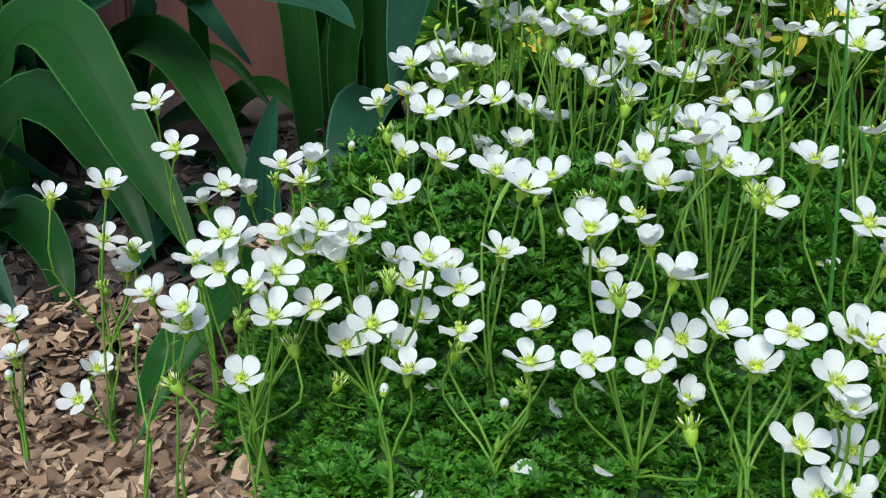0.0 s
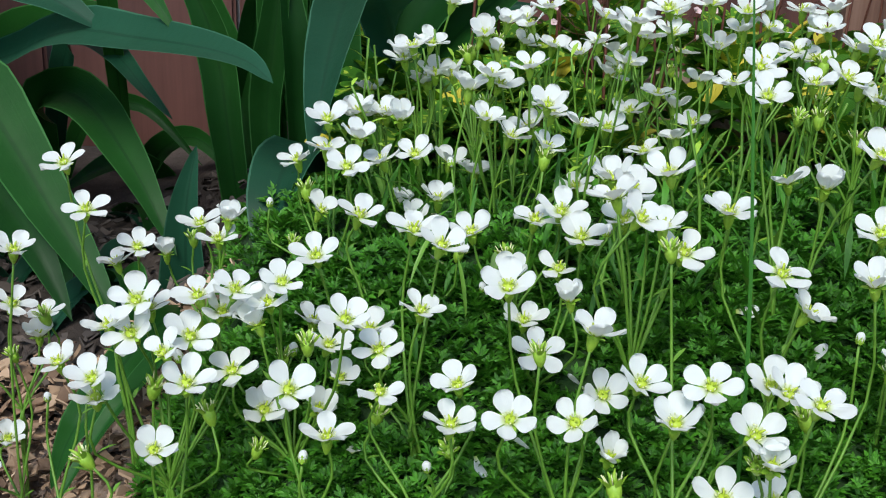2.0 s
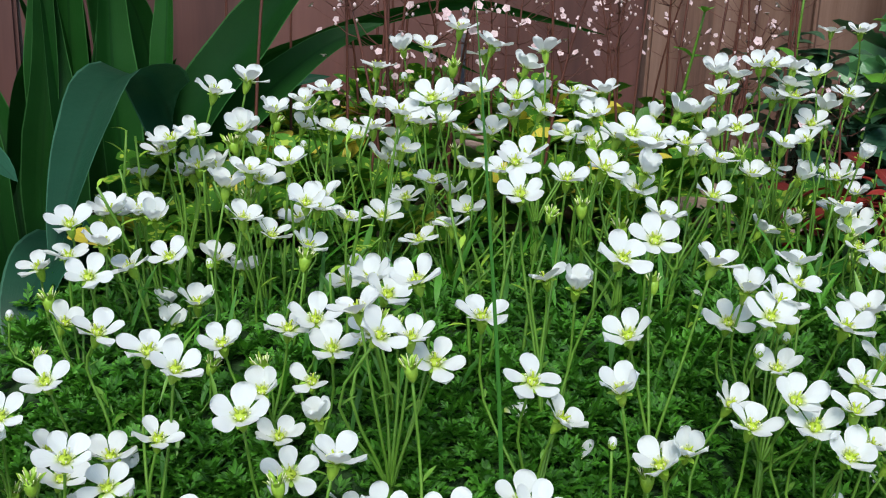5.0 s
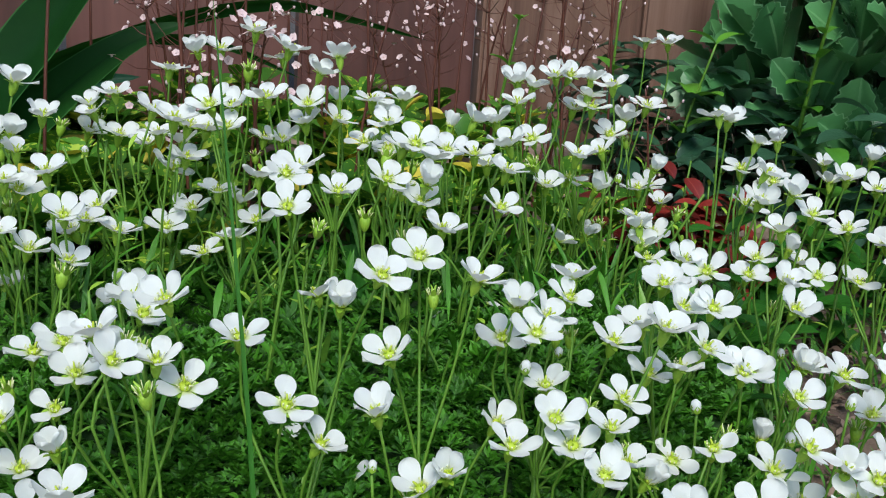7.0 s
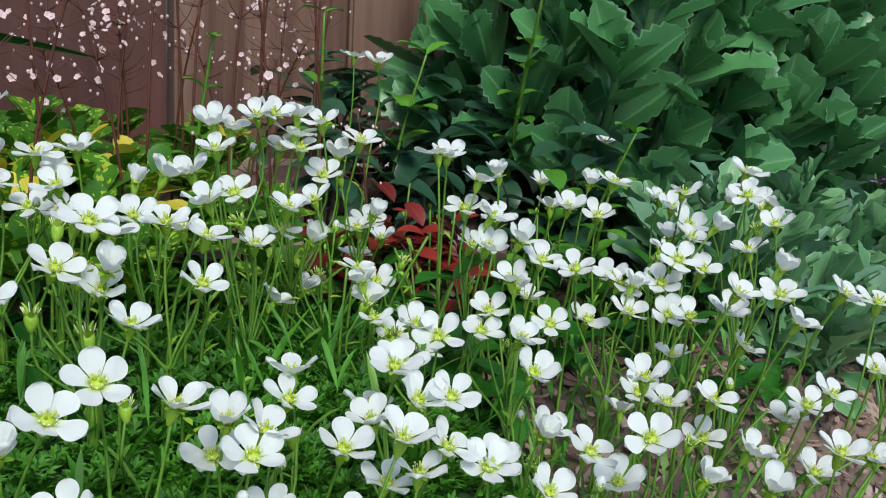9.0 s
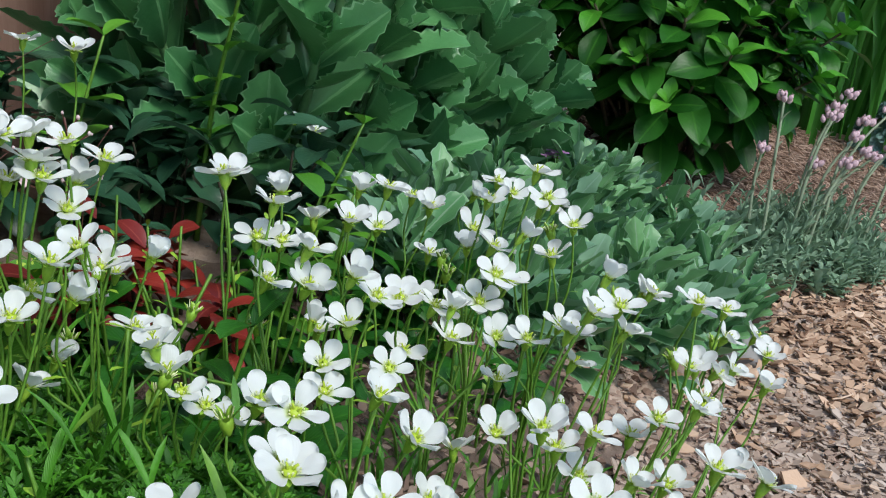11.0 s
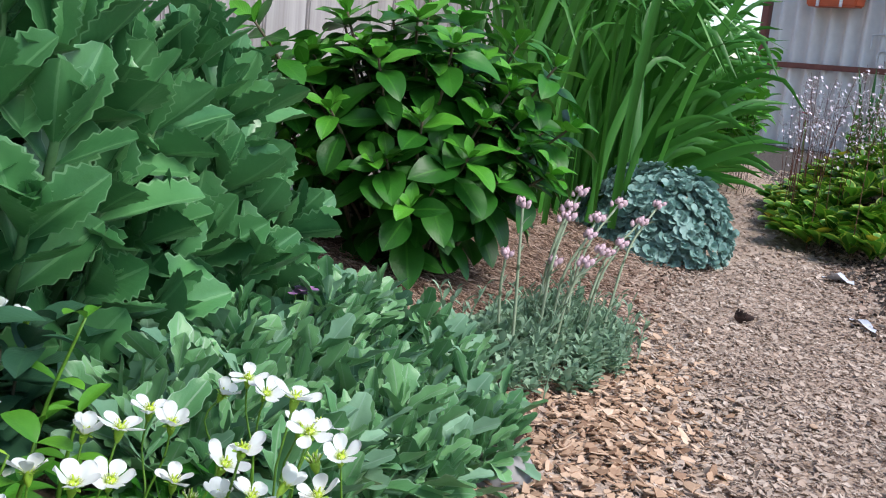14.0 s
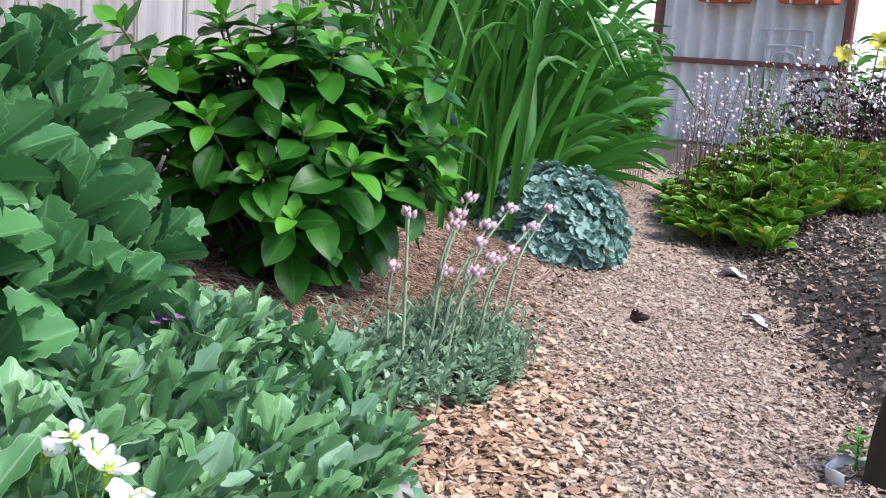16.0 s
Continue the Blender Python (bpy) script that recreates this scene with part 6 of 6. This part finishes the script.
for i in range(2800):
    x, y = RC.uniform(0.40, 0.92), RC.uniform(0.24, 0.48)
    chip(lm2, x, y, RC.uniform(0.003, 0.013), RC, 0.005, 0.35, (5, 6, 6))
tagged(new("bed_edge_litter", lm2.make("litter", [M_LEAFMOULD], False)), "brown bark bits on the sloping bed edge", "mulch", kind="stuff")
for i in range(2600):
    chip(cm, RC.uniform(0.3, 0.8), RC.uniform(0.0, 0.36), RC.uniform(0.006, 0.018), RC)
wm = Mesh()
for i in range(2600):
    x, y = RC.gauss(1.27, 0.21), RC.gauss(0.295, 0.065)
    chip(wm, x, y, RC.uniform(0.007, 0.021), RC, 0.009, 0.3, (5, 6, 7), (0.4, 0.9), 0.5)
tagged(new("warm_chip_patch", wm.make("chips", [M_WARMCHIP], False)), "larger warm tan bark chips below the rock cress", "wood chips", kind="stuff")
tagged(new("wood_chip_mulch", cm.make("chips", [M_CHIP], False)), "loose curled tan and brown wood chips covering the path", "wood chips", kind="stuff")
nm, cm2 = Mesh(), Mesh()
for i in range(5200):
    x, y = RC.uniform(1.1, 2.4), RC.uniform(0.18, 0.62)
    if y > bank(x):
        chip(cm2, x, y, RC.uniform(0.005, 0.018), RC, 0.008, 0.4)
for i in range(2200):
    x, y = RC.uniform(0.9, 3.0), -0.13 - 0.5 * RC.random() ** 1.5
    chip(cm2, x, y, RC.uniform(0.006, 0.022), RC, 0.006, 0.35)
tagged(new("chip_scatter", cm2.make("chips", [M_LEAFMOULD], False)), "scattered brown bark bits along both path edges", "mulch", kind="stuff")
for i in range(11000):
    x, y = RC.uniform(1.02, 2.3), RC.uniform(0.28, 0.84)
    if y < bank(x) + 0.02 or (x < 1.1 and y < 0.5) or (y < bank(x) + 0.14 and RC.random() < 0.75):
        continue
    L, a = RC.uniform(0.02, 0.06), RC.uniform(0, 6.28)
    z = ground_z(x, y) + RC.uniform(0.001, 0.012)
    p = Vector((x, y, z))
    e = Vector((x + math.cos(a) * L, y + math.sin(a) * L, 0))
    e.z = ground_z(e.x, e.y) + RC.uniform(0.002, 0.016)
    nm.add(*tube([p, (p + e) / 2 + Vector((0, 0, 0.004)), e], 0.0009, 0.0006, 3))
tagged(new("dry_needle_litter", nm.make("needles", [M_NEEDLE])), "dry brown needles and straw under the shrub", "needles", kind="stuff")
km = Mesh()
for i in range(9000):
    chip(km, 1.0 + 2.2 * RC.random() ** 1.3, RC.uniform(-0.75, -0.10) - 0.10 * RC.random(), 0.003 + 0.011 * RC.random() ** 1.6, RC, 0.008, 0.7, (5, 6, 7), (0.5, 1.0))
# these crumbs darken the ground below the strap leaves in place of shade
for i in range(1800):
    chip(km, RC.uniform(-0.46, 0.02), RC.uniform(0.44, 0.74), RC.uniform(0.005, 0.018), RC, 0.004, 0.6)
tagged(new("soil_crumbs", km.make("crumbs", [M_SOILBITS], False)), "dark crumbly soil and leaf mould; under the strap leaves the dark tone stands for shade", "soil", kind="stuff")


# ---- cones, litter, stake ----
def cone(x, y, s, seed):
    rr = random.Random(seed)
    m = Mesh()
    t = leaf(0.020, 0.012, 0.6, 4, 1, -0.5, 0.3, tip=0.6)
    v, f, uv = ball(0.010, 6, 8, 1.6)
    m.add(v, f, uv)
    for i in range(46):
        k = i / 46
        a = 2.4 * i
        z = -0.016 + 0.034 * k
        m.add(*place(t, rot(0, 0, a) @ rot(0.2 + 0.9 * k, 0, 0), (0, 0, z), 1.15 - 0.5 * k))
    ob = thing("pine_cone", (x, y, ground_z(x, y) + 0.012), "dark open pine cone lying on the wood chips", "pine cone", "pine cones", mesh=m.make("cone", [M_CONE]))
    ob.rotation_euler = (rr.uniform(0.9, 1.6), rr.uniform(-0.4, 0.4), rr.uniform(0, 6.28))
    ob.scale = (s, s, s)


cone(1.586, 0.292, 1.0, 1)
cone(1.884, 0.095, 0.8, 2)
cone(1.135, 0.368, 0.8, 3)


def dead_leaf(x, y, L, W, az, seed):
    m = Mesh().add(*leaf(L, W, 0.5, 8, 2, 0.15, 0.35, wave=0.25))
    ob = thing("bleached_leaf", (x, y, ground_z(x, y) + 0.008), "curled bleached leaf lying on the path", "leaf", "bleached leaves", mesh=m.make("dead_leaf", [M_LITTER]))
    ob.rotation_euler = (0.06, 0.1, az)


dead_leaf(1.93, -0.13, 0.10, 0.028, -1.3, 1)
dead_leaf(2.35, -0.16, 0.075, 0.06, -0.6, 2)

stake = thing("wooden_stake", (1.26, -0.135, 0), "dark wet wooden stake at the path edge", "stake", mesh=Mesh().add(*tube(curve([(0, 0, -0.05), (0.002, -0.003, 0.06), (0.012, -0.02, 0.14)], 8), 0.022, 0.020, 9)).make("stake", [M_STAKE]))
# a bent strip of white plastic edging, half buried
strip = Mesh()
ring = [(0.040 * math.cos(0.16 * k - 0.4), 0.040 * math.sin(0.16 * k - 0.4), 0.015 + 0.004 * math.sin(0.5 * k)) for k in range(18)]
strip.add([(px * q, py * q, pz if up else -0.01) for px, py, pz in ring for q, up in ((1.0, 0), (1.06, 1), (1.02, 1), (0.95, 0))],
          [(4 * k + a, 4 * k + (a + 1) % 4, 4 * k + 4 + (a + 1) % 4, 4 * k + 4 + a) for k in range(17) for a in range(4)])
edging = thing("white_edging_scrap", (1.262, -0.118, 0.0), "curved scrap of white plastic at the path edge", "plastic scrap", mesh=strip.make("scrap", [M_WHITE]))
sprig(1.30, -0.118, 0.040, 6, 0.030, M_FRESH, "small green weed beside the white plastic scrap", 12, (0.01, 0.0), 0.5)


def stone(x, y, r, seed):
    v, f, uv = ball(r, 9, 14, 0.55)
    v = np.array([q * (1 + 0.25 * noise.noise(Vector(q) * (2.2 / r) * 0.4 + Vector((seed, 0, 0)))) for q in v])
    thing("stone", (x, y, ground_z(x, y) + r * 0.15), "pale grey rounded stone at the bed edge", "stone", "stones", mesh=Mesh().add(v, f, uv).make("stone", [M_STONE]))


stone(1.050, 0.372, 0.040, 3)


# ---- tall single blades of grass ----
def blade(pts, w, mat=M_DAY):
    p = [Vector(q) for q in pts]
    thing("grass_blade", p[0], "single tall narrow blade of grass", "grass", "grass blades", mesh=Mesh().add(*strap([q - p[0] for q in p], w, (1, 0.2, 0), 12, 0.4, 0.7, 0.9, 1)).make("blade", [mat]))


blade([(0.142, 0.31, 0.05), (0.139, 0.315, 0.15), (0.133, 0.325, 0.24), (0.128, 0.335, 0.31)], 0.0018, M_DAY)
blade([(0.06, 0.30, 0.05), (0.055, 0.27, 0.08), (0.065, 0.245, 0.085), (0.085, 0.215, 0.06)], 0.006)
